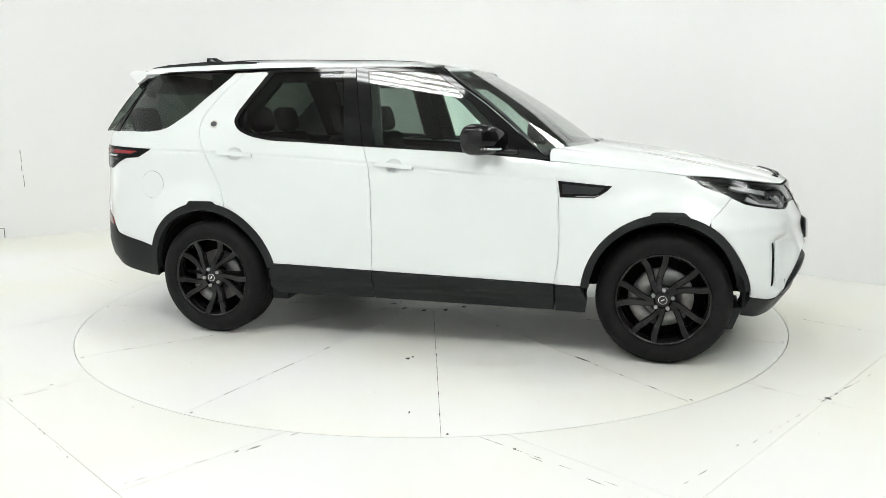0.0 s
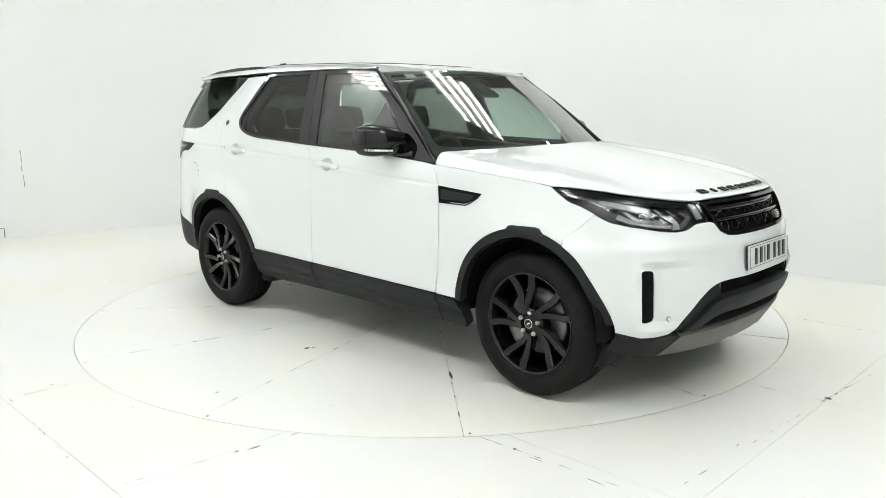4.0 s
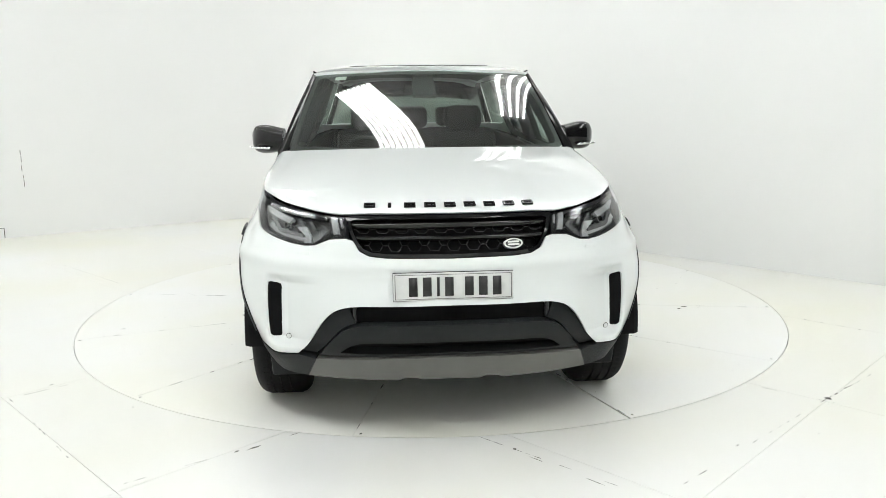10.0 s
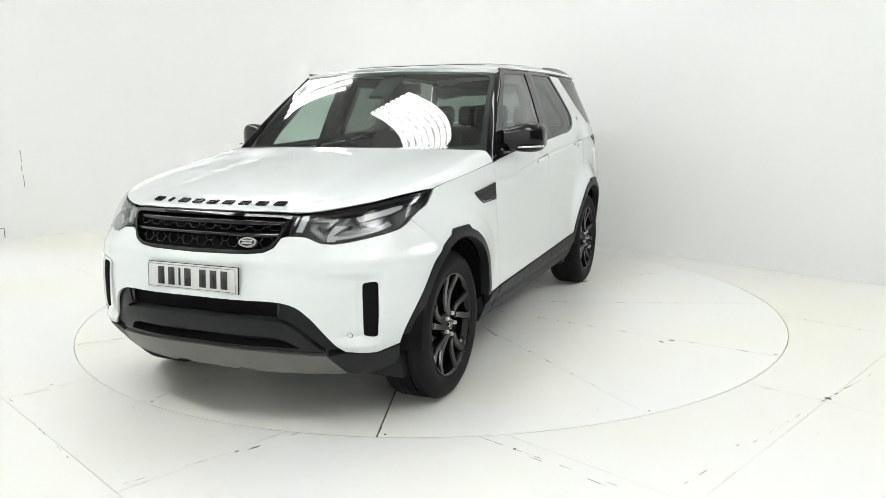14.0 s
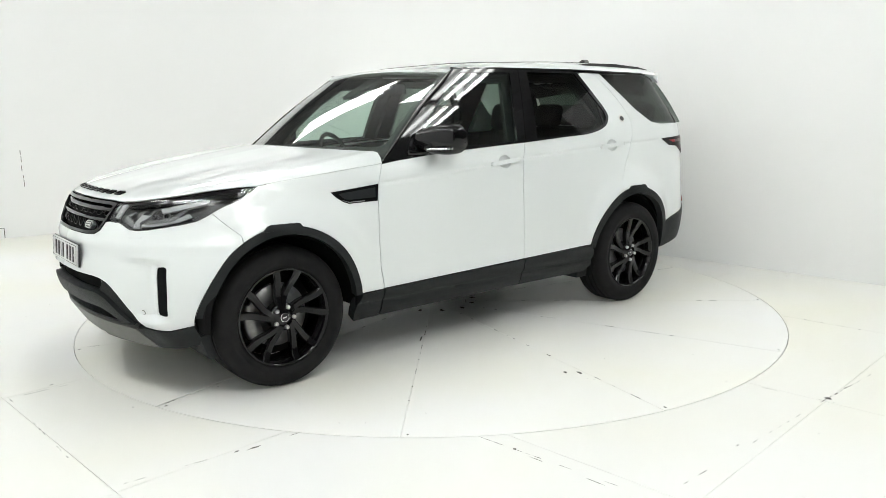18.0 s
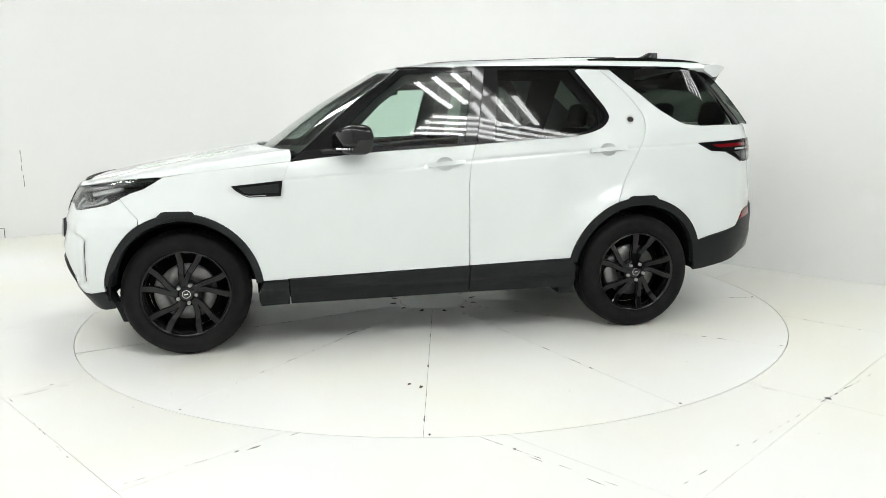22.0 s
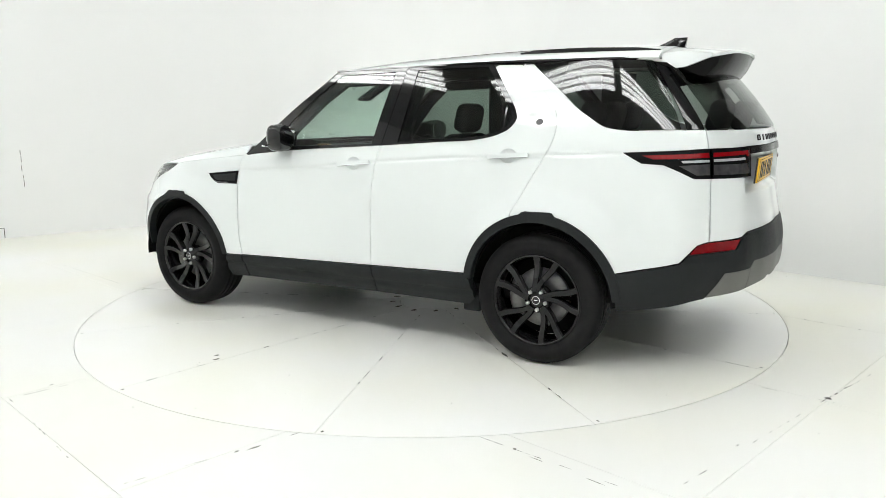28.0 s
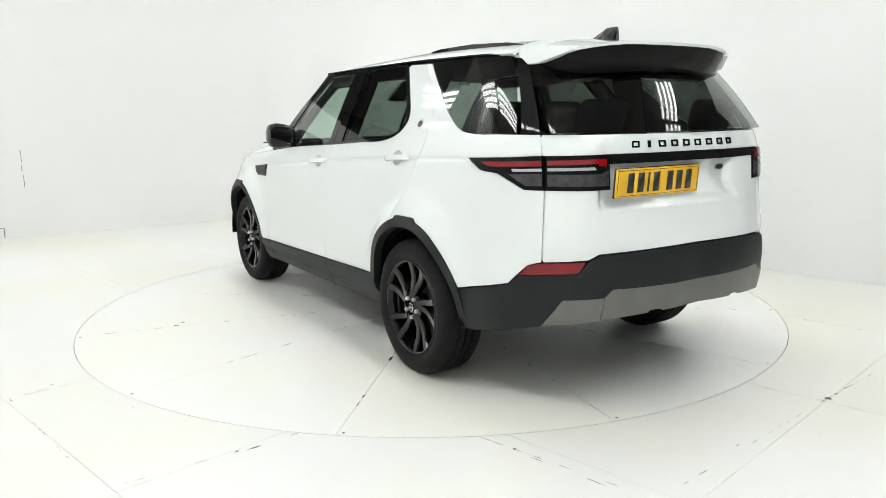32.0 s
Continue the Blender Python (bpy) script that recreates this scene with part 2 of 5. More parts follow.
def rounded(poly, r=0.02, n=4):
    """Rounds the corners of an outline."""
    out = []
    for i, p in enumerate(poly):
        a, c = np.array(poly[i - 1], float), np.array(poly[(i + 1) % len(poly)], float)
        p = np.array(p, float)
        da, dc = np.linalg.norm(a - p), np.linalg.norm(c - p)
        k = min(r, da * 0.45, dc * 0.45)
        s, e = p + (a - p) / da * k, p + (c - p) / dc * k
        for j in range(n + 1):
            t = j / n
            out.append(tuple((1 - t) ** 2 * s + 2 * t * (1 - t) * p + t * t * e))
    return out


def smooth_line(pts, n=6):
    """A smooth open line through the points."""
    p = np.array(pts, float)
    k = np.concatenate([[0], np.cumsum(np.linalg.norm(np.diff(p, axis=0), axis=1))])
    at = np.concatenate([np.linspace(a, b, n, endpoint=False) for a, b in zip(k, k[1:])] + [[k[-1]]])
    return [tuple(q) for q in hermite(k, p, at)]


def mirrored(half, centre):
    """Closes a half outline over the line u = centre."""
    flip = [(2 * centre - u, z) for u, z in half[::-1] if abs(u - centre) > 1e-6]
    return list(half) + flip


def on_skin(u, z):
    """The skin with both halves: past its front and rear middle the outline runs on along the other side."""
    u, z = np.asarray(u, float), np.asarray(z, float)
    f, r = u > 2.85, u < -3.2
    p = skin(np.where(f, 5.7 - u, np.where(r, -6.4 - u, u)), z)
    p[..., 1] *= np.where(f | r, -1, 1)
    return p


def skin_normal(u, z, side=1):
    a, b = on_skin(u + 0.004, z) - on_skin(u - 0.004, z), on_skin(u, z + 0.004) - on_skin(u, z - 0.004)
    n = np.cross(b, a)
    n /= np.linalg.norm(n, axis=-1, keepdims=True)
    return n * SKIN_SIGN


SKIN_SIGN = 1.0
SKIN_SIGN = float(np.sign(skin_normal(np.zeros(1), np.full(1, 0.8))[0, 1]))


def panel(bm, loops, off=0.0, depth=0.012, side=1, step=0.05, place=None, normal=None, wave=None):
    """Adds a sheet cut to the outline loops[0], with holes loops[1:], laid on the skin, `off` proud of it, with a turned-in edge."""
    place, normal = place or on_skin, normal or skin_normal
    layer = bm.verts.layers.float_vector.get("true_normal") or bm.verts.layers.float_vector.new("true_normal")
    steps = step if isinstance(step, tuple) else (step, step)
    loops = [list(l) for l in loops]
    flat = [p for l in loops for p in l]
    tris = geometry.tessellate_polygon([[Vector((p[0], p[1], 0)) for p in l] for l in loops])
    tmp = bmesh.new()
    vs = [tmp.verts.new((p[0], p[1], 0)) for p in flat]
    for t in tris:
        try:
            tmp.faces.new([vs[i] for i in t])
        except ValueError:
            pass
    lo, hi = np.min(flat, axis=0), np.max(flat, axis=0)
    for axis in (0, 1):
        no = (1, 0, 0) if axis == 0 else (0, 1, 0)
        step = steps[axis]
        k = math.ceil(lo[axis] / step)
        while k * step < hi[axis]:
            co = [0, 0, 0]
            co[axis] = k * step
            bmesh.ops.bisect_plane(tmp, geom=tmp.verts[:] + tmp.edges[:] + tmp.faces[:], plane_co=co, plane_no=no, dist=1e-6)
            k += 1
    bmesh.ops.remove_doubles(tmp, verts=tmp.verts, dist=1e-5)
    bmesh.ops.recalc_face_normals(tmp, faces=tmp.faces)
    tmp.verts.index_update()
    uz = np.array([v.co[:2] for v in tmp.verts])
    pos, nor = place(uz[:, 0], uz[:, 1]), normal(uz[:, 0], uz[:, 1])
    lift = off if wave is None else off + wave(uz[:, 0], uz[:, 1])
    top = pos + nor * (np.asarray(lift)[..., None] if np.ndim(lift) else lift)
    low = top - nor * depth
    if wave is None:
        face = nor.copy()
    else:
        spot = lambda u, z: place(u, z) + normal(u, z) * (off + wave(u, z))[..., None]
        u, z = uz[:, 0], uz[:, 1]
        face = np.cross(spot(u + 0.003, z) - spot(u - 0.003, z), spot(u, z + 0.003) - spot(u, z - 0.003))
        face /= np.maximum(np.linalg.norm(face, axis=1, keepdims=True), 1e-9)
        face *= np.sign((face * nor).sum(axis=1, keepdims=True))
    face[:, 1] *= side
    top[:, 1] *= side
    low[:, 1] *= side
    nor = nor.copy()
    nor[:, 1] *= side
    made = [bm.verts.new(p) for p in top]
    for v, n in zip(made, face):
        v[layer] = n
    faces = []
    for f in tmp.faces:
        idx = [v.index for v in f.verts]
        q = top[idx]
        if np.dot(np.cross(q, np.roll(q, -1, axis=0)).sum(axis=0), nor[idx[0]]) < 0:
            idx = idx[::-1]
        try:
            faces.append(bm.faces.new([made[i] for i in idx]))
        except ValueError:
            pass
    if depth:
        for e in [e for e in tmp.edges if len(e.link_faces) == 1]:
            i, j = (v.index for v in e.verts)
            q = [bm.verts.new(p) for p in (top[i], top[j], low[j], low[i])]
            mid = top[[v.index for v in e.link_faces[0].verts]].mean(axis=0)
            f = bm.faces.new(q)
            f.normal_update()
            if f.normal.dot(Vector((top[i] + top[j]) / 2 - mid)) < 0:
                f.normal_flip()
    tmp.free()
    return faces


def even_sheet(outline):
    """A place function for glass: the even, twice-curved sheet that lies nearest to the skin within the outline."""
    o = np.array(outline, float)
    (u0, z0), (u1, z1) = o.min(axis=0), o.max(axis=0)
    gu, gz = (g.ravel() for g in np.meshgrid(np.linspace(u0, u1, 15), np.linspace(z0, z1, 9)))
    inside = []
    for u, z in zip(gu, gz):
        odd = False
        for (a, b), (c, d) in zip(o, np.roll(o, -1, axis=0)):
            if (b > z) != (d > z) and u < a + (z - b) * (c - a) / (d - b):
                odd = not odd
        inside.append(odd)
    gu, gz = np.concatenate([gu[inside], o[:, 0]]), np.concatenate([gz[inside], o[:, 1]])
    um, zm = (u0 + u1) / 2, (z0 + z1) / 2
    terms = lambda u, z: np.stack([np.ones_like(u), u - um, z - zm, (u - um) ** 2, (u - um) * (z - zm), (z - zm) ** 2], -1)
    k = np.linalg.lstsq(terms(gu, gz), on_skin(gu, gz), rcond=None)[0]
    return lambda u, z: terms(np.asarray(u, float), np.asarray(z, float)) @ k


def sheet_normal(place):
    def normal(u, z):
        u, z = np.asarray(u, float), np.asarray(z, float)
        n = np.cross(place(u, z + 0.004) - place(u, z - 0.004), place(u + 0.004, z) - place(u - 0.004, z))
        n /= np.linalg.norm(n, axis=-1, keepdims=True)
        return n * SKIN_SIGN
    return normal


def panel_part(name, loops, mat, parent, label="", **kw):
    bm = bmesh.new()
    panel(bm, loops, **kw)
    return part(name, bm, mat, parent, label, sharp=0)

# ---- the studio ----
FLOOR_PAINT = material("white_floor_paint", (0.735, 0.74, 0.73), 0.38, vary=0.95, scale=0.55, bump=0.12, bump_scale=40, other=(0.735, 0.73, 0.64))
TABLE_PAINT = material("white_turntable_paint", (0.77, 0.775, 0.765), 0.36, vary=0.75, scale=0.7, bump=0.12, bump_scale=40, other=(0.765, 0.76, 0.65))
WALL_PAINT = material("white_wall_paint", (0.79, 0.795, 0.79), 0.75, vary=0.35, scale=0.35, bump=0.1, bump_scale=60, other=(0.78, 0.785, 0.77))
GROUT = material("dark_joint", (0.07, 0.07, 0.06), 0.9, vary=0.9, scale=5, other=(0.22, 0.22, 0.19))
CHIP = material("bare_concrete", (0.045, 0.045, 0.04), 0.9, vary=0.6, scale=60, other=(0.13, 0.13, 0.11))
SHEET = material("grey_roof_sheet", (0.42, 0.42, 0.415), 0.55, vary=0.5, scale=1.2, other=(0.35, 0.35, 0.345))
# overhead tubes set dimmer than the rest, to hold down light from above
DIM_TUBE = material("dimmed_fluorescent_tube", (0.985, 1.0, 0.992), 0.4, emit=LAMP_POWER * 0.46)
CLAD = material("dark_cladding", (0.11, 0.11, 0.11), 0.6, vary=0.5, scale=2, other=(0.15, 0.15, 0.15))
HOUSING = material("white_lamp_housing", (0.70, 0.70, 0.68), 0.4, vary=0.2, scale=12)
TUBE = material("fluorescent_tube", (0.985, 1.0, 0.992), 0.4, emit=LAMP_POWER)

RING = 2.488                    # radius of the turntable's edge
WALL_HEIGHT = 2.95
CEILING = 6.0
WALL_LINE = [(4.1, -0.21), (3.66, 0.25), (1.62, 2.40), (0.60, 3.48), (0.0, 4.08), (-0.4, 4.47), (-0.8, 4.80), (-1.2, 5.02), (-1.6, 5.08), (-2.10, 4.97),
             (-2.83, 4.69), (-3.78, 4.146), (-4.57, 3.65), (-5.12, 3.272), (-6.6, 2.1), (-7.6, 0.6), (-8.0, -2.0), (-7.4, -5.6), (-5.4, -7.4), (0.0, -7.9), (4.4, -7.5)]


def disc_outline(r, n=96):
    return [(r * math.cos(2 * math.pi * k / n), r * math.sin(2 * math.pi * k / n)) for k in range(n)]


def floor_slabs():
    """The painted floor round the table, in slabs set askew, with open joints between them."""
    bm = bmesh.new()
    vs = [bm.verts.new(p) for p in ((-13, -14, -0.030), (13, -14, -0.030), (13, 12, -0.030), (-13, 12, -0.030))]
    bm.faces.new(vs)
    floor = tagged(part("floor", bm, GROUT, None, "", smooth=False), "white painted concrete floor in large slabs with fine joints", kind="structure")
    outer, hole = [(-13, -14), (13, -14), (13, 12), (-13, 12)], disc_outline(RING + 0.0026, 160)
    flat = outer + hole
    bm = bmesh.new()
    pts = [bm.verts.new((x, y, 0)) for x, y in flat]
    for t in geometry.tessellate_polygon([[Vector((*p, 0)) for p in outer], [Vector((*p, 0)) for p in hole]]):
        bm.faces.new([pts[i] for i in t])
    n, m = Vector((0.714, 0.700, 0)), Vector((0.700, -0.714, 0))
    cuts = [(n, -10.3), (n, -8.8), (n, -7.3), (n, -5.8), (n, -4.36), (n, -2.93), (n, -1.50), (n, -0.13), (n, 1.33), (n, 2.8), (n, 4.3), (n, 5.8), (n, 7.3)]
    cuts += [(m, -7.3), (m, -5.8), (m, -4.4), (m, -3.0), (m, -1.6), (m, -0.17), (m, 1.24), (m, 2.88), (m, 4.3), (m, 5.8), (m, 7.3), (m, 8.8), (m, 10.3)]
    for d, c in cuts:
        for e in (-0.001, 0.001):
            bmesh.ops.bisect_plane(bm, geom=bm.verts[:] + bm.edges[:] + bm.faces[:], plane_co=d * (c + e), plane_no=d, dist=1e-6)
    cells = {}
    for f in bm.faces:
        p = f.calc_center_median()
        if any(abs(p.dot(d) - c) < 0.001 for d, c in cuts):
            continue
        key = (sum(p.dot(d) > c for d, c in cuts[:13]), sum(p.dot(d) > c for d, c in cuts[13:]))
        cells.setdefault(key, []).append([tuple(v.co[:2]) for v in f.verts])
    bm.free()
    for key in sorted(cells):
        bm = bmesh.new()
        for face in cells[key]:
            bm.faces.new([bm.verts.new((*p, 0.0)) for p in face])
        bmesh.ops.remove_doubles(bm, verts=bm.verts, dist=1e-4)
        rim = [e for e in bm.edges if len(e.link_faces) == 1]
        made = bmesh.ops.extrude_edge_only(bm, edges=rim)["geom"]
        for v in made:
            if isinstance(v, bmesh.types.BMVert):
                v.co.z = -0.012
        bmesh.ops.recalc_face_normals(bm, faces=bm.faces)
        if sum(f.normal.z for f in bm.faces) < 0:
            bmesh.ops.reverse_faces(bm, faces=bm.faces)
        part("slab", bm, FLOOR_PAINT, floor, "", smooth=False)
    return floor


def chip(bm, x, y, long, wide, turn, z, rnd):
    """A ragged patch where the paint has come off."""
    k = 11
    c, s = math.cos(turn), math.sin(turn)
    ring = []
    for i in range(k):
        a = 2 * math.pi * i / k
        r = 0.35 + 0.5 * rnd.random()
        u, v = long / 2 * r * math.cos(a), wide / 2 * r * math.sin(a)
        ring.append(bm.verts.new((x + u * c - v * s, y + u * s + v * c, z)))
    bm.faces.new(ring)


def turntable():
    """The round table: twelve painted sector plates on a drum, with a small round plate in the middle."""
    rnd = random.Random(5)
    bm = bmesh.new()
    bmesh.ops.create_cone(bm, cap_ends=True, segments=96, radius1=RING - 0.001, radius2=RING - 0.001, depth=0.018, matrix=Matrix.Translation((0, 0, -0.0195)))
    table = tagged(part("turntable", bm, GROUT, None, sharp=30), "round white painted turntable of twelve plates set in the floor", "turntable")
    for k in range(12):
        a0, a1 = radians(18 + 29.98 * k), radians(18 + 29.98 * (k + 1))
        bm = bmesh.new()
        gapw = 0.0011
        top, low = [], []
        r0, r1 = 0.257, RING - 0.002
        line = []
        for r, rev in ((r1, False), (r0, True)):
            d = gapw / r
            row = [(r, a0 + d + (a1 - a0 - 2 * d) * i / 16) for i in range(17)]
            line += row[::-1] if rev else row
        top = [bm.verts.new((r * math.cos(a), r * math.sin(a), 0.0)) for r, a in line]
        low = [bm.verts.new((r * math.cos(a), r * math.sin(a), -0.0095)) for r, a in line]
        bm.faces.new(top)
        for i in range(len(top)):
            j = (i + 1) % len(top)
            bm.faces.new((top[i], low[i], low[j], top[j]))
        part("plate", bm, TABLE_PAINT, table, "", smooth=False)
    bm = bmesh.new()
    bmesh.ops.create_cone(bm, cap_ends=True, segments=48, radius1=0.25, radius2=0.25, depth=0.01, matrix=Matrix.Translation((0, 0, -0.005)))
    part("centre_plate", bm, TABLE_PAINT, table, "round centre plate", sharp=30)
    for k in range(12):
        a = radians(30 * k + 4)
        bm = bmesh.new()
        chip(bm, 0.31 * math.cos(a), 0.31 * math.sin(a), 0.085, 0.05, a + rnd.uniform(-0.5, 0.5), 0.0012, rnd)
        part("bolt_recess", bm, CHIP, table, "chipped bolt recess", smooth=False)
    # worn paint along the joints and at the rim
    bm = bmesh.new()
    for k in range(12):
        a = radians(18 + 29.98 * k)
        for _ in range(12):
            r = 0.30 + (RING - 0.34) * rnd.random() ** 0.9
            chip(bm, r * math.cos(a), r * math.sin(a), rnd.uniform(0.02, 0.14), rnd.uniform(0.004, 0.011), a, 0.0010, rnd)
        if k % 2 == 0:
            r = rnd.uniform(1.2, 2.1)
            chip(bm, r * math.cos(a), r * math.sin(a), 0.08, 0.014, a, 0.0014, rnd)
        chip(bm, (RING - 0.03) * math.cos(a + 0.012), (RING - 0.03) * math.sin(a + 0.012), 0.03, 0.018, a, 0.0012, rnd)
    for r, a, l, w in ((1.40, 281, 0.07, 0.035), (1.37, 282, 0.05, 0.02), (1.86, 77, 0.06, 0.03), (1.82, 75, 0.05, 0.03), (2.2, 284, 0.05, 0.012), (1.0, 47, 0.16, 0.02), (1.4, 138, 0.16, 0.03), (1.7, 318, 0.14, 0.02)):
        chip(bm, r * math.cos(radians(a)), r * math.sin(radians(a)), l, w, radians(a), 0.0015, rnd)
    for k in range(70):
        r, a = RING * math.sqrt(rnd.random()), rnd.uniform(0, 6.28)
        chip(bm, r * math.cos(a), r * math.sin(a), rnd.uniform(0.006, 0.016), rnd.uniform(0.004, 0.008), a, 0.0011, rnd)
    tagged(part("worn_paint", bm, CHIP, table, "dark chips in the white paint", smooth=False), kind="stuff")
    return table


def floor_wear():
    rnd = random.Random(9)
    bm = bmesh.new()
    for x, y, l, w, a in ((-0.78, -2.56, 0.11, 0.02, 40), (1.955, -2.11, 0.055, 0.05, 40), (2.03, -2.05, 0.05, 0.02, 40), (-2.06, -1.74, 0.05, 0.012, 35), (-0.85, -2.60, 0.05, 0.012, 40),
                          (2.12, -1.97, 0.07, 0.015, 40), (1.30, -2.62, 0.03, 0.012, 40), (0.42, -2.72, 0.10, 0.008, -46), (0.62, -2.92, 0.16, 0.008, -46), (0.34, -2.62, 0.03, 0.02, -46)):
        chip(bm, x, y, l, w, radians(a), 0.0012, rnd)
    for x0, y0, x1, y1, n in ((-2.18, -1.93, -1.29, -2.92, 8), (-1.29, -2.92, -0.62, -2.42, 9), (0.21, -2.5, 0.80, -3.05, 10), (0.9, -3.0, 1.94, -2.12, 9), (1.94, -2.12, 2.45, -1.71, 12),
                              (1.67, -1.92, 2.0, -2.2, 8), (2.54, -0.69, 2.88, -1.05, 6), (-3.71, 1.74, -2.70, 0.75, 14), (-2.18, -1.93, -1.9, -1.68, 5)):
        for _ in range(n):
            t = rnd.random()
            chip(bm, x0 + (x1 - x0) * t, y0 + (y1 - y0) * t, rnd.uniform(0.02, 0.10), rnd.uniform(0.003, 0.007), math.atan2(y1 - y0, x1 - x0), 0.0010, rnd)
    for k in range(120):
        x, y = rnd.uniform(-4, 4), rnd.uniform(-4, 3)
        if math.hypot(x, y) > RING + 0.05:
            chip(bm, x, y, rnd.uniform(0.006, 0.02), rnd.uniform(0.004, 0.009), rnd.uniform(0, 3), 0.0010, rnd)
    tagged(part("floor_wear", bm, CHIP, None, smooth=False), "dark chips and scratches in the white floor paint", kind="stuff")


def walls():
    """White studio walls that run round the table in one curved sheet, 0.12 m thick."""
    fine = np.array(smooth_line(WALL_LINE[:14], 5) + WALL_LINE[14:])
    t = np.gradient(fine, axis=0)
    t /= np.linalg.norm(t, axis=1, keepdims=True)
    out = np.stack([t[:, 1], -t[:, 0]], 1)
    if np.dot(out[20], fine[20]) < 0:
        out = -out
    # wall_front is an unseen guess behind the camera, tall to bounce light back
    for name, a, b, high in (("wall_back", 0, 66, WALL_HEIGHT), ("wall_left", 66, 70, CEILING - 0.004), ("wall_front", 70, len(fine) - 1, CEILING - 0.004)):
        bm = bmesh.new()
        rows = [[bm.verts.new((*(fine[i] + out[i] * d), z)) for d, z in ((0, -0.02), (0, high), (0.12, high), (0.12, -0.02))] for i in range(a, b + 1)]
        for r, s in zip(rows, rows[1:]):
            for i in range(4):
                bm.faces.new((r[i], r[(i + 1) % 4], s[(i + 1) % 4], s[i]))
        bmesh.ops.recalc_face_normals(bm, faces=bm.faces)
        tagged(part(name, bm, WALL_PAINT, None, sharp=40), "smooth white studio wall", kind="structure")
    # the dark hall in which the white set stands
    for k, (x0, x1, y0, y1) in enumerate(((-13, -12.8, -14, 12), (12.8, 13, -14, 12), (-13, 13, 11.8, 12), (-13, 13, -14, -13.8))):
        bm = bmesh.new()
        block(bm, x0, x1, y0, y1, -0.03, CEILING)
        if k < 2:
            for y in range(-54, 48):
                block(bm, x1 if k == 0 else x0 - 0.03, x1 + 0.03 if k == 0 else x0, y * 0.25, y * 0.25 + 0.12, 0, CEILING - 0.01)
        else:
            for x in range(-50, 50):
                block(bm, x * 0.25, x * 0.25 + 0.12, y0 - 0.03 if k == 2 else y1, y0 if k == 2 else y1 + 0.03, 0, CEILING - 0.01)
        tagged(part(f"hall_wall_{k + 1}", bm, CLAD, None, smooth=False), "dark ribbed hall cladding", kind="structure")


def wall_marks():
    """The hatch and the fine cracks at the left end of the wall."""
    d = Vector((0.80, 0.60, 0))
    base = Vector((-5.075, 3.285, 0))
    bm = bmesh.new()
    for a, b, z0, z1 in ((-0.30, 0.012, 0.122, 0.128), (0.006, 0.014, 0.004, 0.128)):
        q = [base + d * a, base + d * b]
        vs = [bm.verts.new((*v.xy, z)) for v, z in ((q[0], z0), (q[1], z0), (q[1], z1), (q[0], z1))]
        bm.faces.new(vs)
    rnd = random.Random(2)
    base = Vector((-4.86, 3.435, 0))
    z = 0.60
    while z < 1.05:
        h, x = rnd.uniform(0.03, 0.09), rnd.uniform(-0.008, 0.008)
        vs = [bm.verts.new((*(base + d * (x + e)).xy, zz)) for e, zz in ((0, z), (0.007, z), (0.007, z + h), (0, z + h))]
        bm.faces.new(vs)
        z += h + rnd.uniform(0.01, 0.06)
    tagged(part("wall_crack", bm, CHIP, None, smooth=False), "thin dark cracks and a hatch edge in the white wall", kind="structure")


def ceiling():
    bm = bmesh.new()
    for k in range(-20, 21):
        block(bm, k * 1.0 - 0.485, k * 1.0 + 0.485, -22, 22, CEILING, CEILING + 0.05)
    bmesh.ops.transform(bm, matrix=Matrix.Rotation(radians(18), 4, "Z"), verts=bm.verts)
    block(bm, -20, 20, -20, 20, CEILING + 0.09, CEILING + 0.12)
    tagged(part("ceiling", bm, SHEET, None, smooth=False), "grey sheet-metal ceiling with dark joints", kind="structure")


def light_bank(tubes, long, pitch, glow=None, thick=0.05):
    """A batten of bare fluorescent tubes, hung level; it lies along x."""
    bank = tagged(new("ceiling_light"), "white ceiling batten with glowing fluorescent tubes", "ceiling light", "ceiling light battens")
    wide = pitch * tubes
    bm = bmesh.new()
    block(bm, -long / 2 - 0.05, long / 2 + 0.05, -wide / 2, wide / 2, 0.05, 0.10, 0.01)
    part("housing", bm, HOUSING, bank)
    for k in range(tubes):
        y = (k - (tubes - 1) / 2) * pitch
        bm = bmesh.new()
        rod(bm, (-long / 2, y, 0.02), (long / 2, y, 0.02), thick, 10)
        part("tube", bm, glow or TUBE, bank, "glowing fluorescent tube")
        for x in (-long / 2, long / 2):
            bm = bmesh.new()
            block(bm, x - 0.02, x + 0.02, y - 0.055, y + 0.055, -0.035, 0.06, 0.006)
            part("lamp_holder", bm, HOUSING, bank)
    return bank


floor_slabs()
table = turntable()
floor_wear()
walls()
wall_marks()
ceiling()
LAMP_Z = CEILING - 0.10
_big = light_bank(8, 3.4, 0.135, DIM_TUBE)
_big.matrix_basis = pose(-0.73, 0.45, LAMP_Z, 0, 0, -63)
_over = light_bank(4, 3.4, 0.30, DIM_TUBE)
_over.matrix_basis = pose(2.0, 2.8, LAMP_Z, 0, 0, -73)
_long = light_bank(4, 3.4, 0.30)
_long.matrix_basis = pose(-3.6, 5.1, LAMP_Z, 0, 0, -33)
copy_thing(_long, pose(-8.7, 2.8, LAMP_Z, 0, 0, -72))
# this one lengthened and the next added out of view, as fill light
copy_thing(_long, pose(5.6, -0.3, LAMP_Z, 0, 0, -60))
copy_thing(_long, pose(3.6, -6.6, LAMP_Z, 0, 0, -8))
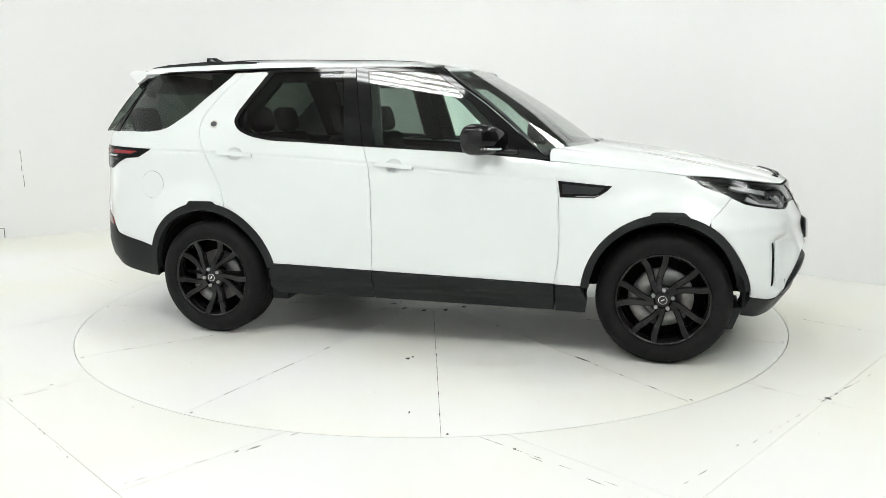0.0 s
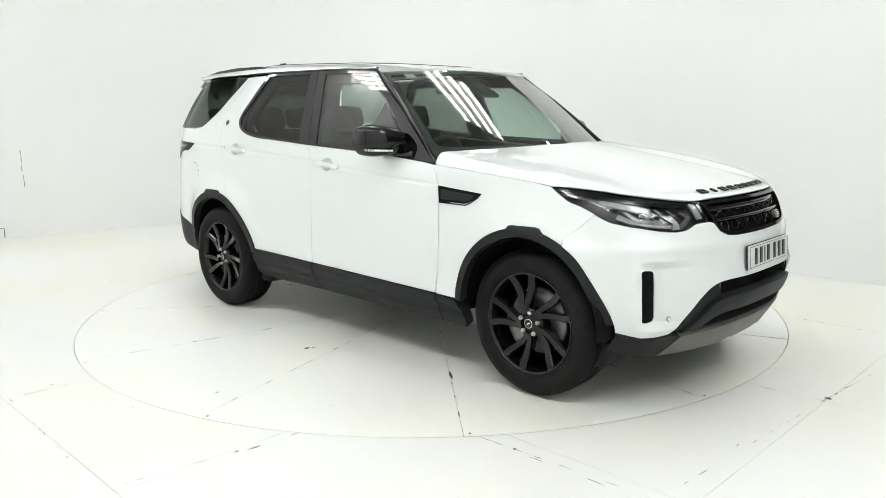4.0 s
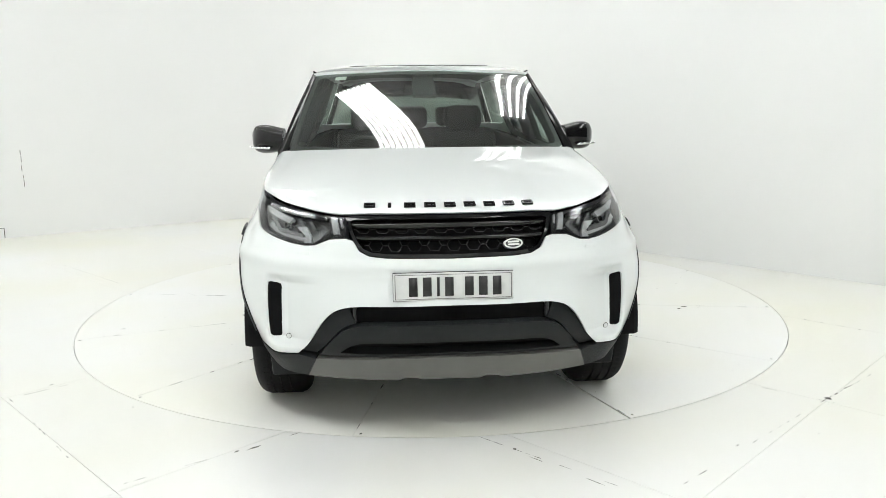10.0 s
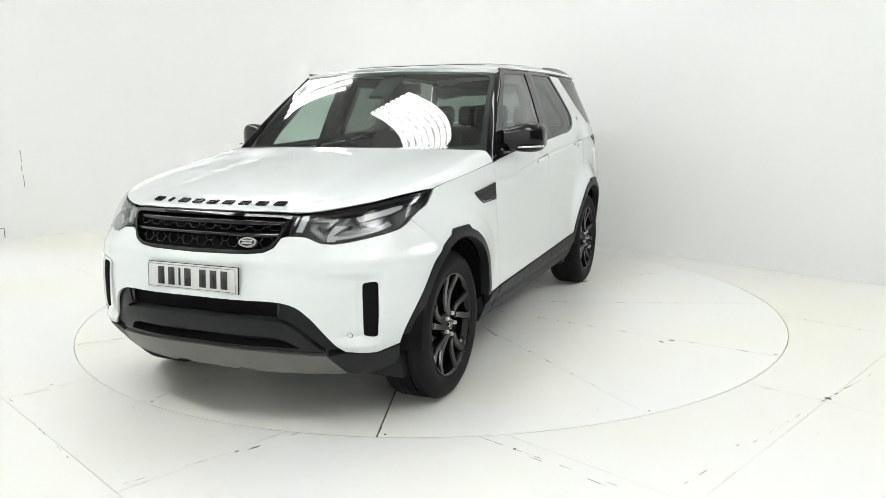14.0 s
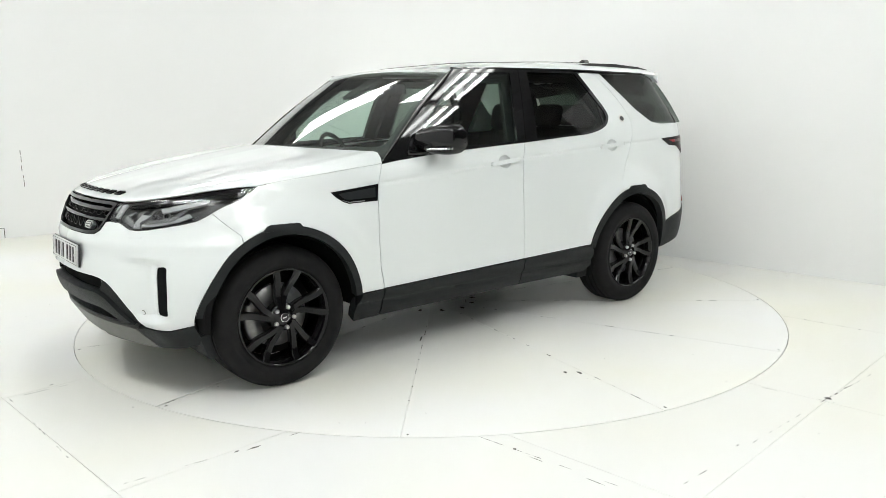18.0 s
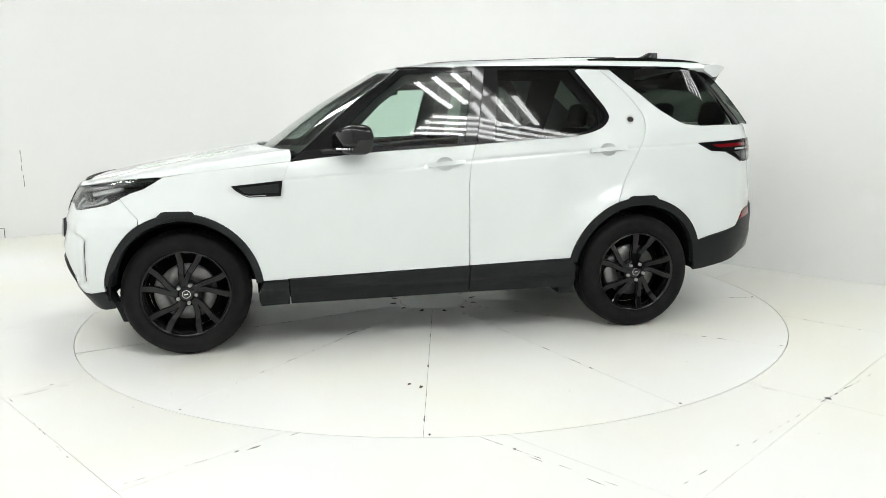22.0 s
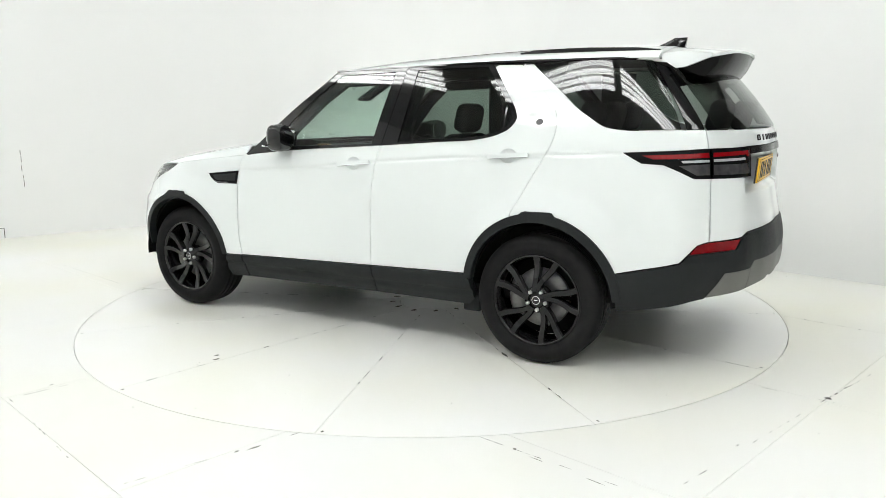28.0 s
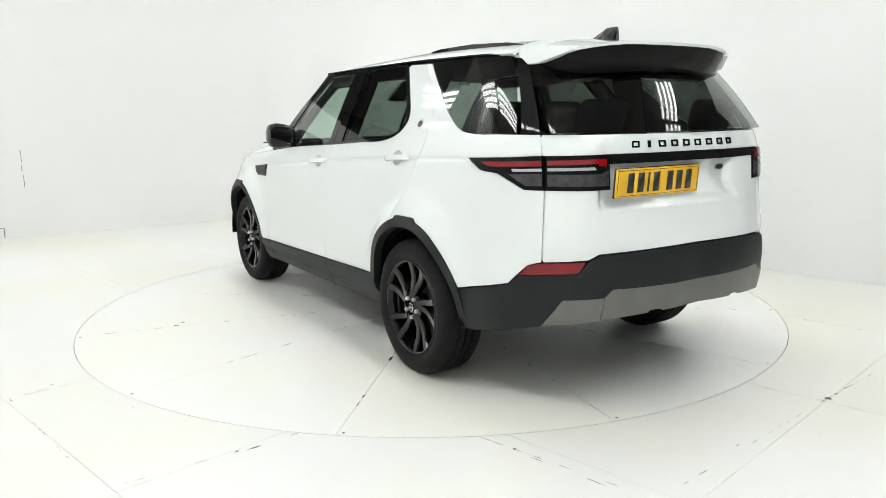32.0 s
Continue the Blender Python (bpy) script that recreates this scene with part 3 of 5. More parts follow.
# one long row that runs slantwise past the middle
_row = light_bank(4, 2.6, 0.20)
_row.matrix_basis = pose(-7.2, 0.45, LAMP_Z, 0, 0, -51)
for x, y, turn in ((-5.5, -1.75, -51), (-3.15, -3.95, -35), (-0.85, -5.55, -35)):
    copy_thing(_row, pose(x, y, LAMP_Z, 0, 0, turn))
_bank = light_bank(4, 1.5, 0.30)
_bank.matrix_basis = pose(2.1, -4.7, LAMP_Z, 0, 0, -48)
# the last, at (6.8, -7.5), is an added fill light out of view
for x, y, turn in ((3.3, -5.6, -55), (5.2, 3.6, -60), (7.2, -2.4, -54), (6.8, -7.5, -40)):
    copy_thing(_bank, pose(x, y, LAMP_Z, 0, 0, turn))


# the room and table are scaled about the camera's eye: same view, lower floor
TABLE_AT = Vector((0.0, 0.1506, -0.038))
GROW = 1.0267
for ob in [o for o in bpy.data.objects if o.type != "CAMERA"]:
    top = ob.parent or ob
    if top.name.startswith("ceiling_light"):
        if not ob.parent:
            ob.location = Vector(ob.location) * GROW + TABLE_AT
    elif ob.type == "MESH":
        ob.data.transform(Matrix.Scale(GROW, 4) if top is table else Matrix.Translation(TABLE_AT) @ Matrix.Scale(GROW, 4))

# ---- the car ----
def arc(cx, cz, r, a0, a1, n=24):
    return [(cx + r * math.cos(radians(a0 + (a1 - a0) * k / n)), cz + r * math.sin(radians(a0 + (a1 - a0) * k / n))) for k in range(n + 1)]


FA, RA = (1.46, 0.362), (-1.455, 0.362)     # wheel-arch centres
FO, FI, RO, RI = 0.463, 0.422, 0.483, 0.434  # their outer and inner radii
LAMP_LOW = [(1.582, 1.051), (1.68, 0.991), (1.76, 0.967), (1.83, 0.938), (1.90, 0.905), (1.97, 0.888), (2.046, 0.874), (2.12, 0.862), (2.19, 0.856), (2.245, 0.861), (2.315, 0.888), (2.395, 0.893)]
LAMP_TOP = [(2.390, 0.977), (2.266, 0.986), (2.115, 1.005), (2.03, 1.015), (1.89, 1.035), (1.75, 1.046), (1.626, 1.053)]
GRILLE_HALF = [(2.85, 0.984), (2.60, 0.983), (2.44, 0.981), (2.396, 0.976), (2.408, 0.93), (2.428, 0.885), (2.455, 0.843), (2.499, 0.822), (2.575, 0.815), (2.85, 0.812)]
HOOD_LINE = [(0.814, 1.136), (0.963, 1.123), (1.16, 1.102), (1.457, 1.073), (1.578, 1.057)]
HOOD_FRONT = [(2.85, 0.988), (2.60, 0.987), (2.44, 0.985), (2.39, 0.982), (2.266, 0.990), (2.115, 1.009), (2.03, 1.019), (1.89, 1.039), (1.75, 1.050), (1.626, 1.057), (1.578, 1.059)]
BELT_FRONT = [(0.803, 1.138), (0.343, 1.178), (-0.316, 1.214), (-0.351, 1.216)]
B_SEAM = [(-0.355, 1.214), (-0.319, 1.10), (-0.302, 0.96), (-0.295, 0.71), (-0.296, 0.449)]
DOOR_NOSE = [(0.848, 0.420), (0.866, 0.559), (0.871, 0.737), (0.862, 0.93), (0.845, 1.05), (0.812, 1.133)]
DOOR_TAIL = [(-1.300, 0.845), (-1.371, 0.993), (-1.466, 1.161), (-1.507, 1.242), (-1.524, 1.325), (-1.518, 1.386), (-1.471, 1.469), (-1.386, 1.568), (-1.254, 1.690)]
REAR_LIGHT = [(-0.362, 1.217), (-0.768, 1.243), (-1.062, 1.264), (-1.174, 1.291), (-1.244, 1.329), (-1.274, 1.380), (-1.26, 1.426), (-1.211, 1.499), (-1.077, 1.682)]
QUARTER_LOW = [(-1.322, 1.690), (-1.428, 1.601), (-1.531, 1.52), (-1.649, 1.42), (-1.739, 1.361), (-1.796, 1.332), (-1.876, 1.317), (-2.108, 1.314), (-2.364, 1.314)]
TAIL_LAMP = [(-1.923, 1.195), (-2.376, 1.215), (-2.384, 1.064), (-2.302, 1.065), (-2.197, 1.107), (-2.122, 1.137), (-2.013, 1.144)]
ROOF_X = [0.20, 0.0, -0.20, -0.60, -1.20, -1.60, -2.05, -2.20]
ROOF_TOP = [1.700, 1.734, 1.757, 1.776, 1.797, 1.798, 1.783, 1.775]
ROOF_EDGE = [1.672, 1.693, 1.700, 1.709, 1.713, 1.706, 1.692, 1.685]


def arch(which, out=0.0, a0=0, a1=180, n=30, inner=False):
    """A wheel arch, a little higher than a circle."""
    (cx, cz), r, up = (FA, FI if inner else FO, 0.019) if which > 0 else (RA, RI if inner else RO, 0.004)
    return [(cx + (r + out) * math.cos(radians(a)), cz + (r + out + up) * math.sin(radians(a))) for a in [a0 + (a1 - a0) * k / n for k in range(n + 1)]]


def gap(line, d):
    """Moves an open line sideways by d, to leave a shut line between two panels."""
    p = np.array(line, float)
    t = np.gradient(p, axis=0)
    t /= np.linalg.norm(t, axis=1, keepdims=True)
    return [tuple(q) for q in p + np.stack([-t[:, 1], t[:, 0]], 1) * d]


def crease(u, z):
    """The faint feature line pressed into the car's flank, and the rounded shoulder over it."""
    line = hermite([-2.0, -1.391, -0.33, 0.344, 0.80, 1.2], np.array([1.194, 1.174, 1.115, 1.058, 1.03, 1.0]), u)
    fade = np.clip((u + 2.0) / 0.2, 0, 1) * np.clip((1.0 - u) / 0.3, 0, 1)
    d = (z - line) / 0.010
    return -0.0045 * np.exp(-d * d) * fade


def lip(u, z):
    """How far the body is drawn out round the wheel openings."""
    out = np.zeros_like(np.asarray(u, float))
    for (cx, cz), r, high in ((FA, FO, 0.028), (RA, RO, 0.044)):
        d = np.clip((np.hypot(u - cx, z - cz) - r) / 0.085, 0, 3)
        a = np.degrees(np.arctan2(z - cz, u - cx))
        ends = np.clip((a - 2) / 55, 0, 1) * np.clip((178 - a) / 55, 0, 1)
        out = out + high * np.exp(-d * d) * ends * ends * (3 - 2 * ends)
    return out


def flare(u, z):
    """The feature line, and the soft flare over the wheel arches that catches the lamps."""
    out = crease(u, z)
    for (cx, cz), r, a0, a1 in ((FA, 0.575, 74, 158), (RA, 0.585, 78, 150)):
        d = (np.hypot(u - cx, z - cz) - r) / 0.052
        a = np.degrees(np.arctan2(z - cz, u - cx))
        ends = np.clip((a - a0) / 22, 0, 1) * np.clip((a1 - a) / 22, 0, 1)
        out = out + 0.006 * np.exp(-d * d) * ends * ends * (3 - 2 * ends)
    return out + lip(u, z)


def roof_at(u, v):
    """Roof height field: u runs along the car, v across."""
    u, v = np.asarray(u, float), np.asarray(v, float)
    top = hermite(ROOF_X[::-1], np.array(ROOF_TOP[::-1]), u)
    edge = hermite(ROOF_X[::-1], np.array(ROOF_EDGE[::-1]), u)
    r = np.clip(np.abs(v) / 0.735, 0, 1)
    return np.stack([u, v, edge + (top - edge) * (1 - r ** 4) ** 0.6], -1)


def field_normal(place):
    def normal(u, v):
        a = place(u + 0.003, v) - place(u - 0.003, v)
        b = place(u, v + 0.003) - place(u, v - 0.003)
        n = np.cross(a, b)
        n /= np.linalg.norm(n, axis=-1, keepdims=True)
        return n * np.where(n[..., 2:] < 0, -1, 1)
    return normal


_front = on_skin(np.array([p[0] for p in HOOD_FRONT]), np.array([p[1] for p in HOOD_FRONT]))
_fk = np.concatenate([[0], np.cumsum(np.linalg.norm(np.diff(_front, axis=0), axis=1))])
_rear = np.array([(1.03, 0, 1.222), (1.01, 0.3, 1.220), (0.95, 0.58, 1.214), (0.85, 0.79, 1.206), (0.80, 0.885, 1.196), (0.803, 0.928, 1.140)])
_rk = np.concatenate([[0], np.cumsum(np.linalg.norm(np.diff(_rear, axis=0), axis=1))])


def hood_at(s, w):
    """Bonnet: s from its nose to the windscreen, w from the middle to the edge (negative on the other side)."""
    s, w = np.asarray(s, float), np.asarray(w, float)
    a = np.clip(np.abs(w), 0, 1)
    f, r = hermite(_fk / _fk[-1], _front, a), hermite(_rk / _rk[-1], _rear, a)
    t = np.clip(s, 0, 1)
    p = f * (1 - t)[..., None] + r * t[..., None]
    p[..., 2] += 0.072 * t ** 0.42 * (1 - t) ** 1.25 * (1 - a ** 5) + 0.009 * np.sin(math.pi * t) * np.exp(-((a - 0.62) / 0.20) ** 2)
    hu = 1.578 + t * (0.806 - 1.578)
    hz = hermite([0.806, 0.963, 1.16, 1.457, 1.578], np.array([1.138, 1.123, 1.102, 1.073, 1.059]), hu)
    side = on_skin(hu, hz) - (_front[-1] * (1 - t)[..., None] + _rear[-1] * t[..., None])
    p = p + side * (a ** 6 * np.clip(t * 12, 0, 1))[..., None]
    p[..., 1] *= np.sign(w)
    return p


def screen_at(s, w):
    """Windscreen: s from its foot to the roof, w across."""
    s, w = np.asarray(s, float), np.asarray(w, float)
    a = np.clip(np.abs(w), 0, 1)
    lo = np.stack([0.99 - 0.20 * a ** 2 - 0.085 * a ** 4, 0.855 * a, 1.195 + 0.005 * a], -1)
    hi = np.stack([0.205 - 0.065 * a ** 2, 0.715 * a, 1.697 - 0.025 * a ** 2], -1)
    p = lo * (1 - s)[..., None] + hi * s[..., None]
    bulge = 0.022 * np.sin(math.pi * np.clip(s, 0, 1))
    p[..., 0] += bulge * 0.6
    p[..., 2] += bulge * 0.8
    p[..., 1] *= np.sign(w)
    return p


def wheel(car):
    """One alloy wheel with tyre; its axle is the y axis, its outer face towards +y."""
    bm = bmesh.new()
    lathe(bm, [(0.268, 0.000), (0.267, 0.008), (0.259, 0.007), (0.251, -0.006), (0.240, -0.05), (0.236, -0.13), (0.243, -0.235), (0.262, -0.24), (0.262, -0.22), (0.255, -0.02)], 72, closed=True)
    hub = part("wheel", bm, RIM, car, "gloss black alloy wheel on a tyre")
    bm = bmesh.new()
    prof = [(0.262, -0.004), (0.276, 0.010), (0.290, 0.012), (0.296, 0.016), (0.312, 0.018), (0.335, 0.013), (0.352, 0.002), (0.364, -0.016), (0.370, -0.038),
            (0.3715, -0.066), (0.363, -0.068), (0.363, -0.076), (0.3725, -0.078), (0.3725, -0.108), (0.363, -0.11), (0.363, -0.119), (0.3725, -0.121),
            (0.3725, -0.152), (0.363, -0.154), (0.363, -0.162), (0.3715, -0.164), (0.370, -0.20), (0.362, -0.224), (0.345, -0.24), (0.312, -0.25), (0.276, -0.246), (0.262, -0.235)]
    prof = [(r + max(0, r - 0.268) * 0.118, y) for r, y in prof]
    lathe(bm, prof, 96, closed=True)
    for k in range(72):
        a = 2 * math.pi * k / 72
        m = Matrix.Rotation(-a, 4, "Y")
        for y0, y1, tilt in ((-0.061, -0.037, 0.0), (-0.200, -0.168, 0.0)):
            block(bm, 0.370, 0.3836, y0, y1, -0.0115, 0.0115, 0, m @ Matrix.Rotation(tilt * 0.2, 4, "X"))
    part("tyre", bm, RUBBER, hub, "black rubber road tyre with grooved tread", sharp=30)
    # ten swept blades in five pairs
    for k in range(5):
        for a_in, a_out in ((-7, -14.5), (7, 14.5)):
            bm = bmesh.new()
            rings = []
            for r, t in ((0.050, 0.0), (0.085, 0.16), (0.125, 0.36), (0.170, 0.60), (0.215, 0.85), (0.256, 1.0)):
                ang = radians(72 * k + 90 + a_in + (a_out - a_in) * t ** 0.8 + 19 * math.sin(t * 1.75))
                half = 0.018 + 0.0045 * t
                y = 0.000 - 0.020 * math.sin(min(t, 1) * math.pi) ** 0.8 + 0.003 * t
                er, et = Vector((math.cos(ang), 0, math.sin(ang))), Vector((-math.sin(ang), 0, math.cos(ang)))
                c = er * r
                rings.append([bm.verts.new(c + et * q + Vector((0, h, 0))) for q, h in ((-half, y - 0.008), (-half * 0.72, y), (half * 0.72, y), (half, y - 0.008), (half * 0.8, y - 0.045), (-half * 0.8, y - 0.045))])
            for a, b in zip(rings, rings[1:]):
                for i in range(6):
                    bm.faces.new((a[i], a[(i + 1) % 6], b[(i + 1) % 6], b[i]))
            bm.faces.new(rings[0]), bm.faces.new(rings[-1])
            bmesh.ops.recalc_face_normals(bm, faces=bm.faces)
            part("spoke", bm, RIM, hub, sharp=25)
    bm = bmesh.new()
    lathe(bm, [(0.0, -0.006), (0.030, -0.006), (0.040, -0.010), (0.074, -0.012), (0.080, -0.03), (0.075, -0.09)], 40)
    part("hub", bm, RIM, hub)
    bm = bmesh.new()
    lathe(bm, [(0.0, 0.001), (0.021, 0.001), (0.025, -0.001), (0.026, -0.008)], 32)
    part("centre_cap", bm, SATIN, hub)
    bm = bmesh.new()
    lathe(bm, [(0.022, -0.002), (0.022, 0.0025), (0.025, 0.0015), (0.026, -0.008)], 32)
    block(bm, -0.011, 0.011, 0.0005, 0.002, -0.003, 0.003, 0)
    part("cap_badge", bm, CHROME, hub, "bright ring and plain oval mark")
    for k in range(5):
        a = radians(72 * k + 54)
        bm = bmesh.new()
        x, z = 0.057 * math.cos(a), 0.057 * math.sin(a)
        rod(bm, (x, -0.014, z), (x, 0.003, z), 0.0118, 6)
        rod(bm, (x, 0.003, z), (x, 0.008, z), 0.0108, 12, 0.007)
        part("wheel_nut", bm, STEEL, hub, "bright steel wheel nut", sharp=25)
    bm = bmesh.new()
    lathe(bm, [(0.06, -0.085), (0.172, -0.085), (0.174, -0.090), (0.174, -0.112), (0.06, -0.112)], 48, closed=True)
    part("brake_disc", bm, DISC, hub, "grey steel brake disc")
    bm = bmesh.new()
    lathe(bm, [(0.115, -0.065), (0.19, -0.065), (0.198, -0.075), (0.198, -0.13), (0.115, -0.13)], 12, closed=True, start=radians(-25), sweep=radians(62))
    part("brake_caliper", bm, DISC, hub, "grey brake caliper")
    # dark disc added as a background behind the brake
    bm = bmesh.new()
    lathe(bm, [(0.0, -0.16), (0.238, -0.16), (0.238, -0.165), (0.0, -0.165)], 40)
    part("backplate", bm, DARK, hub)
    return hub


def flank(car, s):
    """All panels of one side; s is 1 on the left, -1 on the right."""
    kw = dict(side=s)
    # wing
    wing = [(0.852 + 0.0, 0.420)] + [(u + 0.003, z) for u, z in DOOR_NOSE[1:]] + [(u, z - 0.0015) for u, z in HOOD_LINE] + LAMP_LOW[1:4] + [(1.808, 0.9228), (1.692, 0.8203)] + arch(1, 0.003, 61, 173, 26) + [(0.995, 0.418)]
    panel_part("front_wing", [wing], PAINT, car, "white painted front wing", wave=flare, step=(0.03, 0.0085), **kw)
    cup_at = lambda hu, hz: [(hu + 0.055 * math.cos(a), hz + 0.042 * math.sin(a) + 0.002) for a in [k * math.pi / 14 for k in range(28)]]
    # front door skin with its belt
    door_f = [(0.842, 0.424)] + [(u - 0.0008, z) for u, z in DOOR_NOSE[1:]] + smooth_line(BELT_FRONT, 5)[1:] + [(u + 0.003, z) for u, z in B_SEAM[1:]]
    front_door = panel_part("front_door", [door_f, cup_at(-0.150, 1.099)], PAINT, car, "white front door with a black window frame", wave=crease, step=(0.05, 0.0085), **kw)
    # rear door skin runs up into the pillar behind its glass
    door_r = [(u - 0.001, z) for u, z in B_SEAM[::-1]] + smooth_line(REAR_LIGHT, 4) + [(-1.10, 1.694), (-1.250, 1.690)] + [(u + 0.001, z) for u, z in smooth_line(DOOR_TAIL[::-1], 4)[1:]] + arch(-1, 0.003, 71, 12, 20)
    rear_door = panel_part("rear_door", [door_r, cup_at(-1.250, 1.167)], PAINT, car, "white rear door with dark privacy glass", wave=flare, step=(0.04, 0.0085), **kw)
    # rear quarter
    tail = [(u - 0.0028, z) for u, z in smooth_line(DOOR_TAIL, 4)] + smooth_line(QUARTER_LOW, 4) + [(-2.373, 1.219), (-1.912, 1.199), (-1.920, 1.191), (-2.012, 1.140), (-2.120, 1.133), (-2.195, 1.103), (-2.300, 1.061), (-2.3875, 1.060), (-2.3870, 0.905), (-2.3835, 0.728), (-2.334, 0.713), (-2.234, 0.619), (-1.906, 0.545)] + arch(-1, 0.003, 158, 72, 24)
    quarter = panel_part("rear_quarter_panel", [tail], PAINT, car, "white rear quarter panel", wave=flare, step=(0.03, 0.0085), **kw)
    if s < 0:
        panel_part("fuel_flap", [arc(-1.893, 0.960, 0.090, 0, 354, 40)], PAINT, quarter, "round white fuel flap", off=0.0025, depth=0.005, **kw)
        panel_part("flap_gap", [arc(-1.893, 0.960, 0.0918, 0, 354, 40)], DARK, quarter, off=0.0008, depth=0.002, **kw)
    # painted jambs behind the shut lines
    for seam in (B_SEAM[::-1], DOOR_NOSE, smooth_line(DOOR_TAIL, 4)[2:]):
        line = gap(seam, 0.014) + gap(seam, -0.014)[::-1]
        panel_part("door_jamb", [line], PAINT, car, "white painted door jamb", off=-0.010, depth=0.0, wave=lip, **kw)
    # arch trims and their pads
    for which, a0, a1, u0, u1 in ((1, 7, 174, 1.385, 1.572), (-1, 9, 178, -1.555, -1.365)):
        ring = arch(which, 0, a0, a1, 44) + arch(which, 0, a1, a0, 44, True)
        trim = panel_part("wheel_arch_trim", [ring], PLASTIC, car, "charcoal plastic wheel-arch trim", off=0.004 if which > 0 else 0.008, depth=0.05, wave=lip, step=0.02, **kw)
        top = 0.362 + (FO + 0.019 if which > 0 else RO + 0.004)
        pad = [(u0 - 0.025, top - 0.022), (u0, top + 0.008), (u0 + 0.015, top + 0.012), (u1 - 0.03, top + 0.012), (u1 - 0.012, top + 0.007), (u1 + 0.02, top - 0.022)]
        panel_part("arch_pad", [pad], PLASTIC, trim, off=0.013, depth=0.018, wave=lip, **kw)
    # rubber deflectors ahead of the wheels
    for name, x0, x1, y0, y1, z0, z1 in (("wheel_deflector", 1.80, 1.895, 0.52, 0.84, 0.175, 0.31), ("wheel_deflector", -1.045, -0.93, 0.70, 0.90, 0.205, 0.32)):
        bm = bmesh.new()
        block(bm, x0, x1, s * y0, s * y1, z0, z1, 0.012)
        for v in bm.verts:
            if v.co.z < z0 + 0.02:
                v.co.x -= 0.04 if x0 > 0 else 0.0
        part(name, bm, PLASTIC, car, "black plastic deflector ahead of the wheel")
    # wheel wells
    for cx, cz in (FA, RA):
        bm = bmesh.new()
        lathe(bm, [(0.425, 0.955), (0.445, 0.93), (0.445, 0.56), (0.0, 0.56)], 40, start=radians(-3), sweep=radians(186))
        bmesh.ops.transform(bm, matrix=Matrix.Translation((cx, 0, cz)), verts=bm.verts)
        if s < 0:
            bmesh.ops.scale(bm, vec=(1, -1, 1), verts=bm.verts)
        part("wheel_well", bm, DARK, car, "dark plastic wheel-arch lining")
    # sills: wing foot, front door foot, rear door foot
    for name, pts, host in (("sill_front", [(0.853, 0.416), (0.848, 0.250), (1.022, 0.245), (1.032, 0.30), (1.015, 0.37), (0.998, 0.408)], car),
                            ("door_cladding", [(0.843, 0.417), (-0.293, 0.443), (-0.298, 0.262), (0.838, 0.252)], front_door),
                            ("door_cladding", [(-0.301, 0.443), (-0.975, 0.457), (-1.016, 0.42), (-1.030, 0.30), (-0.985, 0.258), (-0.304, 0.262)], rear_door)):
        sill = panel_part(name, [pts], PLASTIC, host, "charcoal plastic sill cladding", off=0.006, depth=0.06, wave=lambda u, z: -0.012 * np.exp(-((z - 0.345) / 0.018) ** 2) + 0.004 * (z > 0.345), step=0.025, **kw)
    # black frame of the front door and its glass
    frame_f = [(0.806, 1.142), (0.735, 1.190), (0.640, 1.272), (0.546, 1.352), (0.405, 1.463), (0.226, 1.586), (0.100, 1.690), (-0.200, 1.697), (-0.457, 1.700), (-0.400, 1.42), (-0.357, 1.219), (-0.316, 1.217), (0.343, 1.181)]
    hole_f = [(0.560, 1.196), (0.545, 1.225), (0.430, 1.365), (0.250, 1.530), (0.060, 1.668), (-0.374, 1.678), (-0.325, 1.45), (-0.283, 1.226)]
    even_f = even_sheet(frame_f)
    panel_part("window_frame", [frame_f, hole_f], GLOSS, front_door, "gloss black window frame", off=0.003, depth=0.03, place=even_f, normal=sheet_normal(even_f), **kw)
    panel_part("window_glass", [hole_f], FRONT_GLASS, front_door, "green-tinted clear side glass", off=-0.002, depth=0.0, place=even_f, normal=sheet_normal(even_f), **kw)
    shrink = lambda pts, k, du, dz: [(u + (du - u) * k, z + (dz - z) * k) for u, z in pts]
    panel_part("window_reveal", [frame_f, shrink(hole_f, 0.11, 0.05, 1.30)], TRIM, front_door, "dark inner window surround", off=-0.055, depth=0.03, **kw)
    frame_r = [(-0.361, 1.219), (-0.404, 1.42), (-0.461, 1.700), (-0.80, 1.704), (-1.064, 1.704)] + [(u - 0.001, z) for u, z in smooth_line(REAR_LIGHT, 4)[::-1]]
    frame_r[4] = (-1.060, 1.700)
    hole_r = [(-0.478, 1.237), (-0.505, 1.42), (-0.540, 1.683), (-1.030, 1.686), (-1.188, 1.485), (-1.235, 1.420), (-1.250, 1.380), (-1.226, 1.340), (-1.160, 1.304), (-1.055, 1.277), (-0.770, 1.255)]
    even_r = even_sheet(frame_r)
    panel_part("window_frame", [frame_r, hole_r], GLOSS, rear_door, "gloss black window frame", off=0.003, depth=0.03, place=even_r, normal=sheet_normal(even_r), **kw)
    panel_part("window_glass", [hole_r], PRIVACY_GLASS, rear_door, "dark privacy glass", off=-0.002, depth=0.0, place=even_r, normal=sheet_normal(even_r), **kw)
    panel_part("window_reveal", [frame_r, shrink(hole_r, 0.10, -0.80, 1.36)], TRIM, rear_door, "dark inner window surround", off=-0.055, depth=0.03, **kw)
    panel_part("window_divider", [[(-1.192, 1.30), (-1.192, 1.49), (-1.204, 1.48), (-1.204, 1.31)]], GLOSS, rear_door, off=0.0, depth=0.012, **kw)
